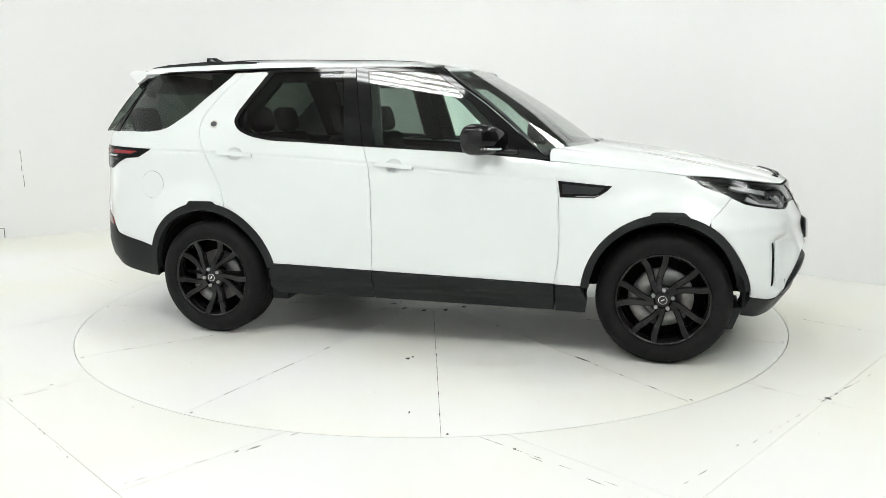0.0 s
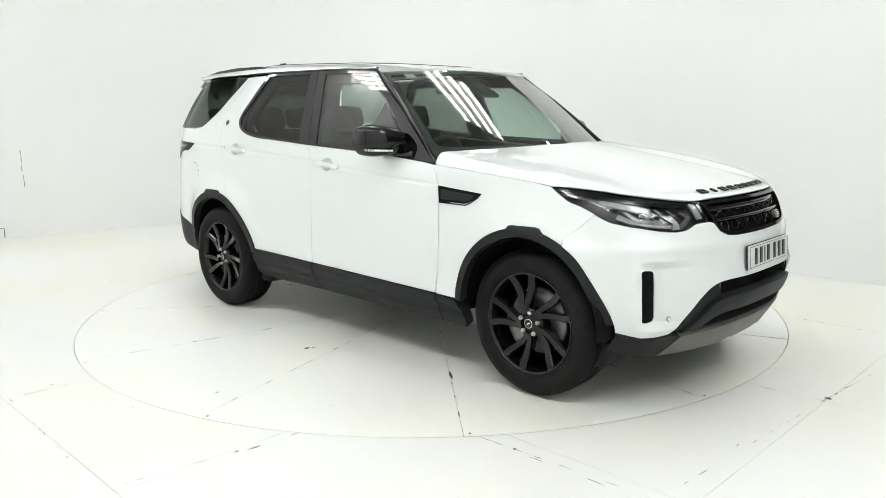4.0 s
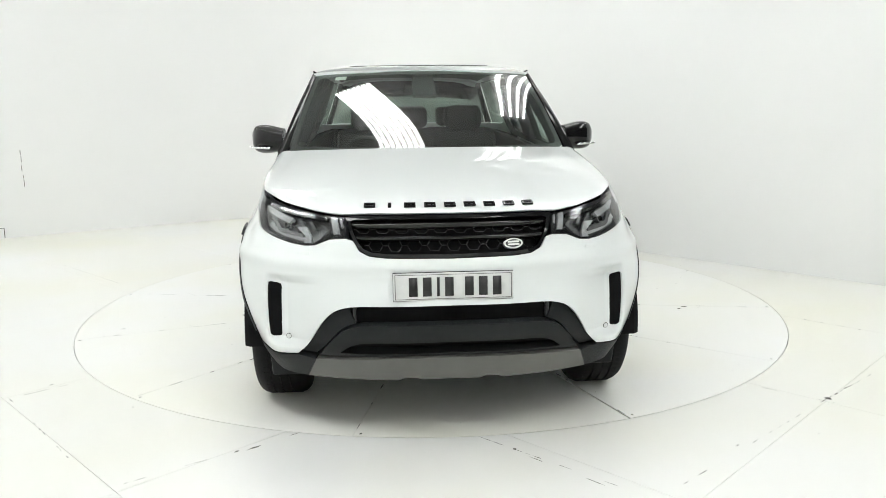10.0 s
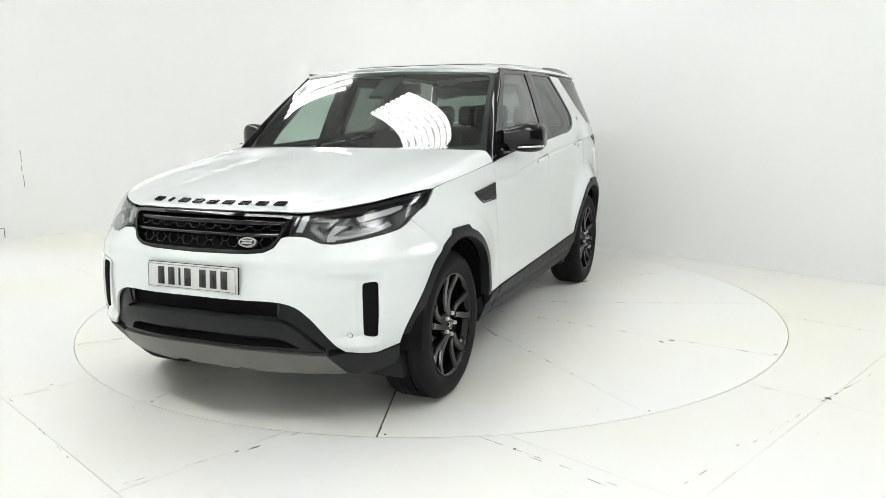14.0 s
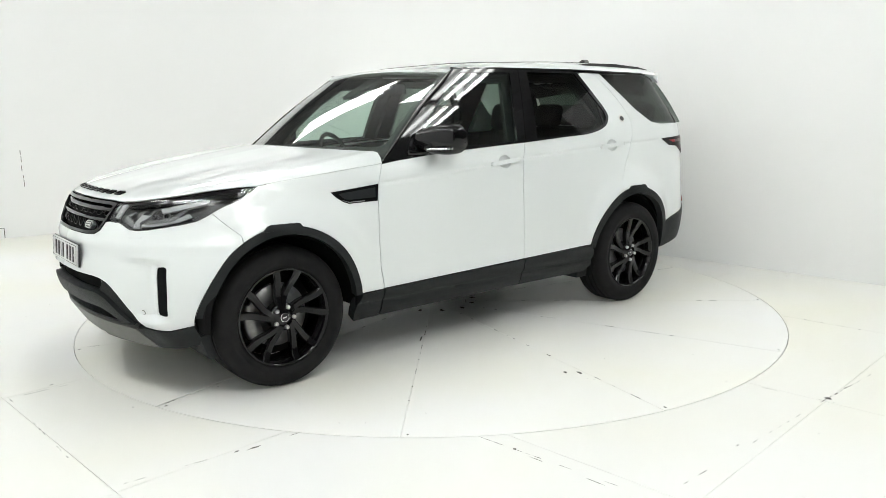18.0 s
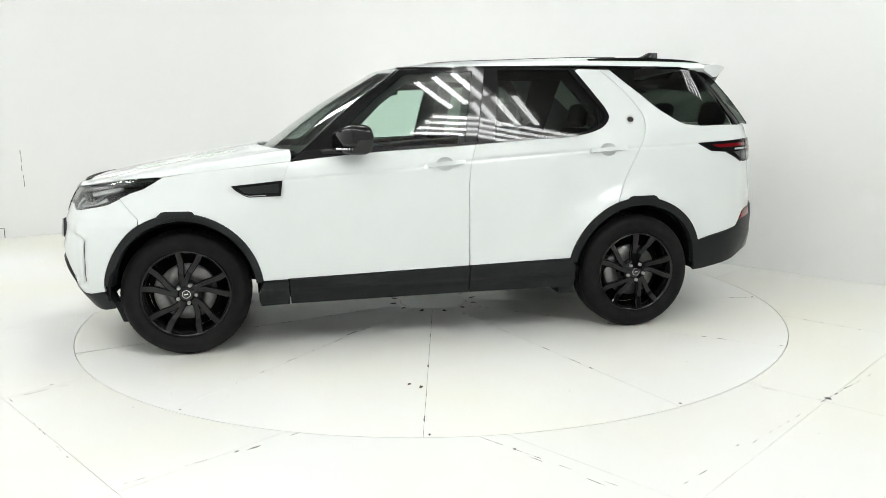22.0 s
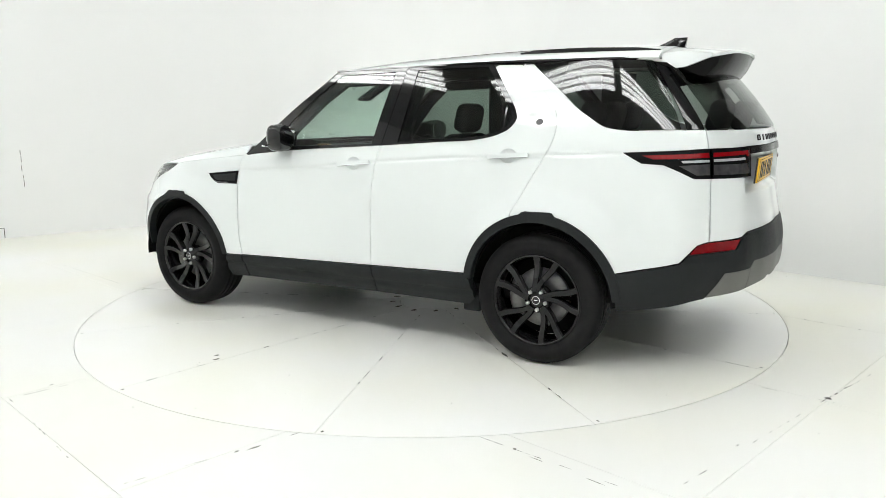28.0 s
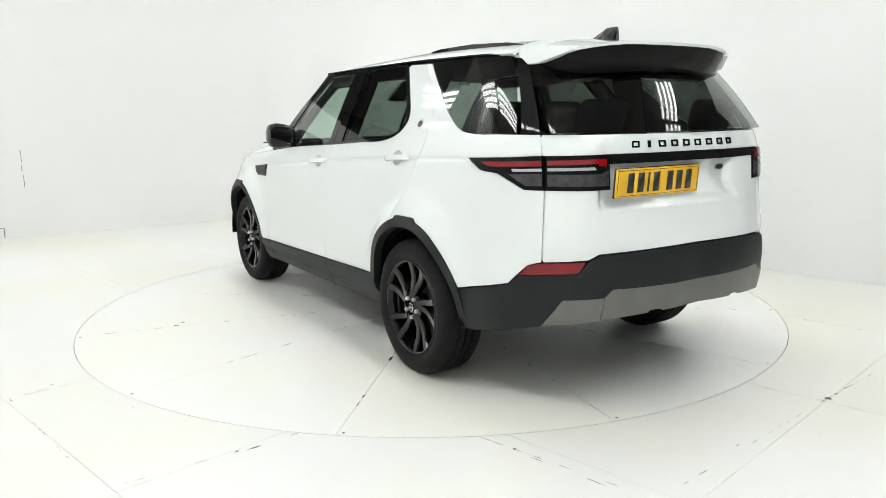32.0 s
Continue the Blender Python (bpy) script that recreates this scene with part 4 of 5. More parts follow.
    # quarter glass and the black pillar behind it
    top = [(-2.26, 1.688), (-1.70, 1.699), (-1.322, 1.697)]
    low = [(u, z + 0.004) for u, z in smooth_line(QUARTER_LOW, 4)][1:]
    q_glass = [p for p in low if p[0] > -2.24] + [(-2.25, 1.318), (-2.26, 1.688)] + top[1:]
    even_q = even_sheet(q_glass)
    panel_part("quarter_glass", [q_glass], PRIVACY_GLASS, quarter, "dark privacy quarter glass", off=0.001, depth=0.006, place=even_q, normal=sheet_normal(even_q), **kw)
    panel_part("rear_pillar", [[(-2.255, 1.318), (-2.362, 1.318), (-2.352, 1.52), (-2.362, 1.683), (-2.265, 1.688)]], GLOSS, quarter, "gloss black rear pillar", off=0.0, depth=0.012, **kw)
    # roof-side strip over the glass
    panel_part("roof_gutter", [[(0.11, 1.694), (-0.46, 1.703), (-1.06, 1.706), (-1.66, 1.702), (-2.33, 1.690), (-2.33, 1.698), (-1.66, 1.711), (-1.06, 1.716), (-0.46, 1.712), (0.12, 1.703)]], GLOSS, car, "thin black roof gutter", off=0.004, depth=0.02, **kw)
    # windscreen pillar: from the door frame's front edge to the screen's edge
    edge = np.array([(0.815, 1.140), (0.738, 1.194), (0.640, 1.276), (0.546, 1.356), (0.405, 1.467), (0.226, 1.590), (0.105, 1.692)])
    edge = np.array(smooth_line(edge, 4))
    inner = screen_at(np.linspace(-0.08, 1.0, len(edge)), np.full(len(edge), 1.0))
    outer = on_skin(edge[:, 0], edge[:, 1])
    bm = bmesh.new()
    rows = []
    for a, b in zip(outer, inner):
        up = np.array((0.45, 0.55, 0.5))
        rows.append([bm.verts.new(((a * (1 - k) + b * k) + up * 0.008 * math.sin(math.pi * k)) * np.array((1, s, 1))) for k in (0, 0.15, 0.35, 0.55, 0.75, 0.9, 1)])
    for a, b in zip(rows, rows[1:]):
        for i in range(6):
            bm.faces.new((a[i], a[i + 1], b[i + 1], b[i]))
    bmesh.ops.recalc_face_normals(bm, faces=bm.faces)
    part("windscreen_pillar", bm, GLOSS, car, "gloss black windscreen pillar")
    # door handles
    for host, hu, hz, tilt in ((front_door, -0.150, 1.099, 0.062), (rear_door, -1.250, 1.167, 0.045)):
        panel_part("handle_cup", [cup_at(hu, hz)], PAINT, host, "pressed hollow behind the handle", off=0.0, depth=0.0, step=0.012, wave=lambda u, z: crease(u, z) - 0.020 * np.clip(1 - ((u - hu) / 0.0555) ** 2 - ((z - hz - 0.002) / 0.0425) ** 2, 0, 1) ** 0.7, **kw)
        bm = bmesh.new()
        bar = rounded([(hu + 0.131, hz - 0.014 - 0.131 * tilt), (hu + 0.125, hz + 0.010 - 0.125 * tilt), (hu - 0.128, hz + 0.016 + 0.128 * tilt), (hu - 0.131, hz - 0.010 + 0.131 * tilt)], 0.012)
        panel(bm, [bar], off=0.030, depth=0.022, side=s, wave=lambda u, z: -0.016 * ((u - hu) / 0.131) ** 4)
        part("door_handle", bm, PAINT, host, "white bar door handle", sharp=0)
    # wing vent
    vent = [(0.857, 1.026), (1.157, 0.998), (1.135, 0.972), (1.092, 0.942), (1.058, 0.929), (0.872, 0.932)]
    v = panel_part("wing_vent", [vent], SOFT_BLACK, car, "gloss black slatted wing vent", off=0.006, depth=0.012, **kw)
    # silver strip that paints in the reflection on the vent's lower edge
    panel_part("vent_strip", [[(0.960, 0.9365), (1.06, 0.9345), (1.105, 0.953), (1.06, 0.939), (0.960, 0.941)]], SILVER, v, "silver edge standing in for the vent's reflection", off=0.010, depth=0.004, **kw)
    panel_part("vent_mesh", [[(0.880, 1.008), (1.115, 0.987), (1.085, 0.957), (1.05, 0.950), (0.885, 0.953)]], PLASTIC, v, off=0.0075, depth=0.003, **kw)
    # round badge on the rear pillar
    panel_part("pillar_badge", [arc(-1.422, 1.360, 0.028, 0, 350, 28)], STEEL, rear_door, "small oval silver mark", off=0.003, depth=0.004, **kw)
    panel_part("badge_face", [[(-1.422 + 0.022 * math.cos(a), 1.360 + 0.017 * math.sin(a)) for a in [k * math.pi / 12 for k in range(24)]]], SATIN, rear_door, off=0.0045, depth=0.002, **kw)
    # front lamp
    lamp = smooth_line(LAMP_LOW, 3) + LAMP_TOP
    bowl = panel_part("headlamp", [lamp], LAMP_BOWL, car, "dark smoked headlamp under a clear lens", off=-0.045, depth=-0.04, **kw)
    panel_part("lens", [lamp], CLEAR, bowl, "clear lamp lens", off=0.002, depth=0.0, **kw)
    panel_part("bezel", [[(1.62, 1.040), (1.90, 1.022), (2.12, 0.994), (2.30, 0.976), (2.30, 0.962), (2.11, 0.978), (1.89, 1.004), (1.68, 1.012)]], GLOSS, bowl, "gloss black brow", off=-0.010, depth=0.02, **kw)
    panel_part("indicator", [[(1.862, 1.006), (1.885, 1.008), (2.108, 0.966), (2.085, 0.944), (1.93, 0.975), (1.865, 0.992)]], LAMP_GUIDE, bowl, "ribbed clear indicator strip", off=-0.014, depth=0.02, **kw)
    panel_part("light_guide", [[(1.962, 0.960), (1.985, 0.958), (2.03, 0.922), (2.165, 0.905), (2.168, 0.888), (2.03, 0.902), (2.005, 0.912)]], LAMP_GREY, bowl, "pale daytime light guide", off=-0.018, depth=0.015, **kw)
    panel_part("light_guide", [[(2.140, 0.929), (2.196, 0.932), (2.222, 0.890), (2.219, 0.866), (2.180, 0.864), (2.192, 0.893)]], LAMP_GUIDE, bowl, "bright ribbed light guide", off=-0.006, depth=0.014, **kw)
    panel_part("light_guide", [[(1.93, 0.925), (1.985, 0.903), (2.06, 0.888), (2.15, 0.876), (2.195, 0.874), (2.195, 0.888), (2.15, 0.892), (2.06, 0.906), (1.99, 0.924), (1.95, 0.945)]], LAMP_GUIDE, bowl, "pale lower light guide", off=-0.020, depth=0.014, **kw)
    panel_part("light_guide", [[(2.226, 0.866), (2.226, 0.886), (2.285, 0.925), (2.310, 0.926), (2.262, 0.884)]], LAMP_GREY, bowl, "pale daytime light guide", off=-0.012, depth=0.014, **kw)
    panel_part("light_guide", [[(2.323, 0.976), (2.352, 0.974), (2.364, 0.908), (2.335, 0.906)]], LAMP_GUIDE, bowl, "bright light guide beside the grille", off=-0.002, depth=0.012, **kw)
    panel_part("light_guide", [[(2.366, 0.972), (2.376, 0.971), (2.382, 0.938), (2.374, 0.935)]], LAMP_GUIDE, bowl, off=-0.002, depth=0.012, **kw)
    for u0, z0, w in ((2.065, 0.978, 0.024), (2.130, 0.969, 0.030), (2.195, 0.960, 0.030), (2.265, 0.948, 0.030)):
        panel_part("lamp_module", [[(u0, z0), (u0 + w * 0.7, z0 - 0.002), (u0 + w * 1.5, z0 - 0.032), (u0 + w * 0.9, z0 - 0.034)]], LAMP_GREY, bowl, "bright lamp module", off=-0.024, depth=0.02, **kw)
    for u0, z0 in ((2.060, 0.934), (2.128, 0.926)):
        eye = panel_part("projector", [[(u0 + 0.022 * math.cos(a), z0 + 0.016 * math.sin(a)) for a in [k * math.pi / 10 for k in range(20)]]], LAMP_GREY, bowl, off=-0.022, depth=0.02, **kw)
        panel_part("projector_lens", [[(u0 + 0.017 * math.cos(a), z0 + 0.011 * math.sin(a)) for a in [k * math.pi / 10 for k in range(20)]]], GLOSS, bowl, off=-0.019, depth=0.004, **kw)
    # rear lamp, the half on the quarter panel
    tl = panel_part("rear_lamp", [TAIL_LAMP], SOFT_BLACK, car, "rear lamp with red and smoked lenses", off=0.006, depth=0.02, **kw)
    panel_part("red_lens", [[(-2.015, 1.182), (-2.374, 1.196), (-2.376, 1.172), (-2.16, 1.165), (-2.07, 1.163)]], RED, tl, "red tail lens", off=0.0085, depth=0.004, **kw)
    panel_part("clear_lens", [[(-2.215, 1.156), (-2.376, 1.161), (-2.378, 1.148), (-2.225, 1.144)]], LAMP_GUIDE, tl, "clear reversing lens", off=0.008, depth=0.003, **kw)
    panel_part("smoked_lens", [[(-2.20, 1.130), (-2.378, 1.138), (-2.381, 1.080), (-2.31, 1.080)]], SMOKE, tl, "smoked lower lens", off=0.008, depth=0.003, **kw)
    # door mirror
    bm = bmesh.new()
    prof = []
    for k in range(13):
        t = k / 12
        y = 0.905 + 0.205 * t
        h = 0.088 * (0.80 + 0.50 * t - 0.52 * t ** 4) * (1 if t < 0.97 else 0.75)
        d = 0.200 * (1.0 - 0.18 * t - 0.30 * t ** 5)
        x0, zc = 0.395 - 0.035 * t, 1.259 + 0.006 * t
        prof.append([bm.verts.new((x0 - 0.045 + d * 0.5 * (1 + math.copysign(abs(math.cos(a)) ** 0.62, math.cos(a))), s * y, zc + h * math.copysign(abs(math.sin(a)) ** 0.62, math.sin(a)) * (1 - 0.10 * math.cos(a)))) for a in [j * 2 * math.pi / 20 for j in range(20)]])
    for a, b in zip(prof, prof[1:]):
        for i in range(20):
            bm.faces.new((a[i], a[(i + 1) % 20], b[(i + 1) % 20], b[i]))
    bm.faces.new(prof[0]), bm.faces.new(prof[-1])
    bmesh.ops.recalc_face_normals(bm, faces=bm.faces)
    mirror = part("door_mirror", bm, GLOSS, car, "gloss black door mirror housing", sharp=40)
    bm = bmesh.new()
    block(bm, 0.345, 0.350, s * 0.925, s * 1.09, 1.205, 1.312, 0.002)
    part("mirror_glass", bm, CHROME, mirror, "silvered mirror glass")
    bm = bmesh.new()
    for k in range(14):
        t = k / 13
        block(bm, 0.505 - 0.01 * t - 0.05 * t ** 4, 0.533 - 0.02 * t - 0.07 * t ** 4, s * (0.985 + 0.128 * t), s * (0.997 + 0.128 * t), 1.203 + 0.004 * t, 1.214 + 0.005 * t, 0)
    part("indicator", bm, CHROME, mirror, "pale side repeater strip")
    bm = bmesh.new()
    rod(bm, (0.50, s * 0.880, 1.185), (0.425, s * 0.985, 1.222), 0.032, 14, 0.026)
    block(bm, 0.40, 0.62, s * 0.885, s * 0.93, 1.172, 1.205, 0.012)
    part("mirror_arm", bm, GLOSS, mirror)
    # dark sheet added behind the panels: it shades their gaps and blocks light
    inner_shell = [(2.80, 0.26), (2.80, 0.965), (2.3, 0.96), (1.9, 0.95), (1.5, 0.99), (0.85, 1.08), (-0.3, 1.16), (-1.0, 1.20), (-1.5, 1.24), (-2.3, 1.28), (-3.15, 1.28), (-3.15, 0.45), (-2.4, 0.40), (-1.93, 0.34)]
    inner_shell += arc(*RA, 0.455, 2, 178, 24) + [(-0.98, 0.27), (0.98, 0.26)] + arc(*FA, 0.445, 190, -8, 24)
    panel_part("inner_shell", [inner_shell], DARK, car, "dark sheet added behind the panels to shade their gaps", off=-0.05, depth=0.0, step=0.1, **kw)


def front_end(car):
    low_white = [(1.810, 0.9215), (1.83, 0.934), (1.90, 0.901), (1.97, 0.884), (2.046, 0.870), (2.12, 0.858), (2.19, 0.852), (2.245, 0.857), (2.315, 0.884), (2.395, 0.889), (2.424, 0.882), (2.45, 0.840), (2.497, 0.818), (2.575, 0.811), (2.85, 0.808)]
    mouth = [(2.85, 0.616)] + smooth_line([(2.46, 0.6105), (2.385, 0.602), (2.325, 0.580), (2.28, 0.541), (2.235, 0.480), (2.19, 0.412), (2.142, 0.367)], 4)
    left = [(2.0, 0.357), (1.925, 0.380)] + arch(1, 0.003, 3, 60, 18) + [(1.693, 0.8195)]
    # both halves in one outline: mouth edge, round the other side and back
    outline = left + low_white + [(5.7 - u, z) for u, z in low_white[::-1][1:]] + [(5.7 - u, z) for u, z in left[::-1]] + [(5.7 - u, z) for u, z in mouth[::-1][:-1]] + mouth
    slot = rounded([(2.046, 0.684), (1.994, 0.687), (1.994, 0.428), (2.042, 0.432)], 0.016, 4)
    slot_r = [(5.7 - u, z) for u, z in slot]

    def dip(u, z):
        """The corner pocket: deepest beside the slot, running out softly towards the middle."""
        a = np.abs(u - 2.85)
        tall = np.clip((z - 0.395) / 0.035, 0, 1) * np.clip((0.725 - z) / 0.035, 0, 1)
        edge = np.clip((0.866 - a) / 0.064, 0, 1)
        run = np.clip((a - 0.53) / 0.24, 0, 1)
        return 0.008 * np.exp(-((z - 0.775) / 0.032) ** 2) - 0.040 * tall * edge * run * run + flare(np.where(u > 2.85, 5.7 - u, u), z)
    bumper = panel_part("front_bumper", [outline, slot, slot_r], PAINT, car, "white painted front bumper", depth=0.012, wave=dip, step=0.0125)
    for sgn in (1, -1):
        m = (lambda p: p) if sgn > 0 else (lambda p: [(5.7 - u, z) for u, z in p])
        # black sheet just under the rim paints in the slot's dark depth
        panel_part("side_slot", [m(slot)], DARK, bumper, "black sheet standing in for the dark of the air slot", off=-0.007, depth=0.0, wave=dip, step=0.0125)
        panel_part("sensor_ring", [m(arc(2.105, 0.453, 0.0125, 0, 350, 18))], PLASTIC, bumper, off=0.0015, depth=0.002)
        panel_part("parking_sensor", [m(arc(2.105, 0.453, 0.0105, 0, 350, 14))], PAINT, bumper, off=0.003, depth=0.003)
        panel_part("washer_cover", [m([(2.155, 0.806), (2.222, 0.811), (2.215, 0.828), (2.145, 0.824)])], PAINT, bumper, off=0.002, depth=0.003)
        lower = [(2.228, 0.345), (2.142, 0.361), (2.0, 0.351), (1.928, 0.374), (1.905, 0.30), (1.915, 0.262), (2.0, 0.246), (2.175, 0.236)]
        panel_part("bumper_skirt", [m(lower)], PLASTIC, bumper, "charcoal plastic lower bumper corner", off=0.004, depth=0.05)
    # mouth: black recess, bar and lower slot
    recess = mirrored([(2.85, 0.622), (2.399, 0.614), (2.325, 0.600), (2.275, 0.555), (2.225, 0.485), (2.18, 0.412), (2.135, 0.352), (2.85, 0.352)], 2.85)
    panel_part("air_intake", [recess], DARK, bumper, "black lower air intake", off=-0.07, depth=0.0)
    bar = mirrored([(2.85, 0.530)] + smooth_line([(2.50, 0.5255), (2.425, 0.517), (2.37, 0.497), (2.335, 0.470), (2.295, 0.425), (2.255, 0.372)], 4) + [(2.235, 0.362), (2.85, 0.378)], 2.85)
    cut = mirrored([(2.85, 0.450)] + smooth_line([(2.50, 0.444), (2.44, 0.438), (2.395, 0.420), (2.345, 0.382)], 4) + [(2.85, 0.392)], 2.85)
    panel_part("bumper_bar", [bar, cut], PLASTIC, bumper, "charcoal plastic bumper bar", off=-0.006, depth=0.05, wave=lambda u, z: 0.008 * np.sin(np.clip((z - 0.36) / 0.17, 0, 1) * 2.6), step=0.03)
    side = [(2.392, 0.604), (2.328, 0.588), (2.280, 0.550), (2.230, 0.480), (2.184, 0.405), (2.145, 0.364), (2.228, 0.362), (2.295, 0.432), (2.338, 0.484), (2.375, 0.512), (2.42, 0.530)]
    for sgn in (1, -1):
        panel_part("intake_cheek", [side if sgn > 0 else [(5.7 - u, z) for u, z in side]], PLASTIC, bumper, off=-0.020, depth=0.03)
    for y in (-0.42, -0.22, 0.0, 0.22, 0.42):
        bm = bmesh.new()
        block(bm, 2.20, 2.235, y - 0.008, y + 0.008, 0.54, 0.605, 0.003)
        part("intake_rib", bm, SATIN, bumper)
    skid = mirrored([(2.85, 0.372), (2.55, 0.365), (2.236, 0.347), (2.180, 0.238), (2.55, 0.245), (2.62, 0.245), (2.64, 0.258), (2.70, 0.258), (2.72, 0.247), (2.85, 0.250)], 2.85)
    panel_part("skid_plate", [skid], GREY, bumper, "grey painted front skid plate", off=0.006, depth=0.05)
    # grille
    ring = mirrored(GRILLE_HALF, 2.85)
    inner = mirrored([(2.85, 0.970), (2.60, 0.969), (2.44, 0.967), (2.418, 0.960), (2.428, 0.92), (2.445, 0.882), (2.470, 0.850), (2.506, 0.836), (2.575, 0.829), (2.85, 0.826)], 2.85)
    back = panel_part("grille", [ring], DARK, car, "gloss black honeycomb grille", off=-0.05, depth=-0.05)
    panel_part("grille_frame", [ring, inner], GLOSS, back, off=0.004, depth=0.03)
    for z0, z1 in ((0.940, 0.968), (0.885, 0.908)):
        edge_lo, edge_hi = 2.412 + (0.96 - z0) * 0.32, 2.412 + (0.96 - z1) * 0.32
        panel_part("grille_bar", [mirrored([(2.85, z1), (edge_hi, z1 - 0.002), (edge_lo, z0 - 0.002), (2.85, z0)], 2.85)], GLOSS, back, off=-0.004, depth=0.02, wave=lambda u, z, zz=(z0 + z1) / 2, hh=(z1 - z0) / 2: -0.012 * ((z - zz) / hh) ** 2, step=0.03)
    for z0, z1, u0 in ((0.911, 0.939, 2.44), (0.838, 0.883, 2.47)):
        bm = bmesh.new()
        u, k = u0, 0
        while u < 5.7 - u0 - 0.03:
            w, h, zc = 0.062, (z1 - z0) / 2, (z0 + z1) / 2
            hexa = [(u, zc), (u + 0.014, zc + h), (u + w - 0.014, zc + h), (u + w, zc), (u + w - 0.014, zc - h), (u + 0.014, zc - h)]
            p = on_skin(np.array([q[0] for q in hexa]), np.array([q[1] for q in hexa]))
            p[:, 0] -= 0.020
            tube(bm, [*p, p[0]], 0.0032, 5)
            q = on_skin(np.array([u + w, u + w + 0.022]), np.array([zc, zc]))
            q[:, 0] -= 0.020
            tube(bm, q, 0.0032, 5)
            u += w + 0.022
        part("honeycomb_mesh", bm, GLOSS, back, "gloss black honeycomb bars")
    bm = bmesh.new()
    oval = [(2.581 + 0.043 * math.cos(a), 0.862 + 0.021 * math.sin(a)) for a in [k * math.pi / 16 for k in range(32)]]
    panel(bm, [oval], off=0.004, depth=0.02)
    part("grille_badge", bm, STEEL, back, "silver oval mark", sharp=0)
    oval = [(2.581 + 0.035 * math.cos(a), 0.862 + 0.0155 * math.sin(a)) for a in [k * math.pi / 16 for k in range(32)]]
    panel_part("badge_field", [oval], SATIN, back, "dark oval field", off=0.006, depth=0.003)
    for z in (0.868, 0.857):
        panel_part("badge_bar", [[(2.555, z - 0.0035), (2.607, z - 0.0035), (2.607, z + 0.0035), (2.555, z + 0.0035)]], STEEL, back, off=0.0075, depth=0.003)
    # number plate with its characters as plain bars
    number_plate(car, Matrix.Translation((2.300, 0.002, 0.697)) @ Matrix.Rotation(radians(-4), 4, "Y") @ Matrix.Diagonal((1, 0.965, 0.965, 1)), PLATE_WHITE, "white number plate with black bars")
    # bonnet
    bm = bmesh.new()
    w = 0.9985
    panel(bm, [[(0.003, -w), (1.0, -w), (1.0, w), (0.003, w)]], off=0.0, depth=0.012, step=(0.0125, 0.04), place=hood_at, normal=field_normal(hood_at))
    hood = part("bonnet", bm, PAINT, car, "white painted bonnet with soft creases", sharp=0)
    n_at = field_normal(hood_at)
    for k in range(9):
        y = -0.345 + k * 0.700 / 8
        bm = bmesh.new()
        wide = 0.006 if k == 1 else 0.021
        ws = np.linspace(-0.6, 0.6, 121)
        c = float(np.interp(y, hood_at(np.full(121, 0.052), ws)[:, 1], ws))
        loops = [[(0.036, c - wide), (0.067, c - wide), (0.067, c + wide), (0.036, c + wide)]]
        if k != 1:
            loops.append([(0.044, c - wide + 0.007), (0.059, c - wide + 0.007), (0.059, c + wide - 0.007), (0.044, c + wide - 0.007)])
        panel(bm, loops, off=0.009, depth=0.008, step=0.02, place=hood_at, normal=n_at)
        part("letter_block", bm, SOFT_BLACK, hood, "plain black block of a raised mark", sharp=0)


def number_plate(car, m, mat, label):
    bm = bmesh.new()
    block(bm, -0.006, 0.004, -0.264, 0.264, -0.061, 0.061, 0.003)
    bmesh.ops.transform(bm, matrix=m, verts=bm.verts)
    base = part("number_plate", bm, mat, car, label)
    bm = bmesh.new()
    block(bm, -0.014, -0.006, -0.266, 0.266, -0.064, 0.064, 0.003)
    bmesh.ops.transform(bm, matrix=m, verts=bm.verts)
    part("plate_holder", bm, SATIN, base, "black plate holder")
    bm = bmesh.new()
    for y0, y1, z0, z1 in ((-0.257, 0.257, 0.0525, 0.0545), (-0.257, 0.257, -0.0545, -0.0525), (-0.257, -0.2545, -0.054, 0.054), (0.2545, 0.257, -0.054, 0.054)):
        block(bm, 0.004, 0.0048, y0, y1, z0, z1)
    bmesh.ops.transform(bm, matrix=m, verts=bm.verts)
    part("plate_border", bm, INK, base)
    y = -0.196
    for k in range(7):
        w = 0.012 if k == 2 else 0.038
        bm = bmesh.new()
        block(bm, 0.004, 0.0052, y, y + w, -0.042, 0.042)
        bmesh.ops.transform(bm, matrix=m, verts=bm.verts)
        part("plate_bar", bm, INK, base)
        y += w + (0.050 if k == 3 else 0.0235)
    for y in (-0.222, 0.222):
        bm = bmesh.new()
        rod(bm, (0.004, y, 0), (0.0065, y, 0), 0.008, 14)
        bmesh.ops.transform(bm, matrix=m, verts=bm.verts)
        part("plate_screw", bm, mat, base, "pale plate screw cap")
    return base


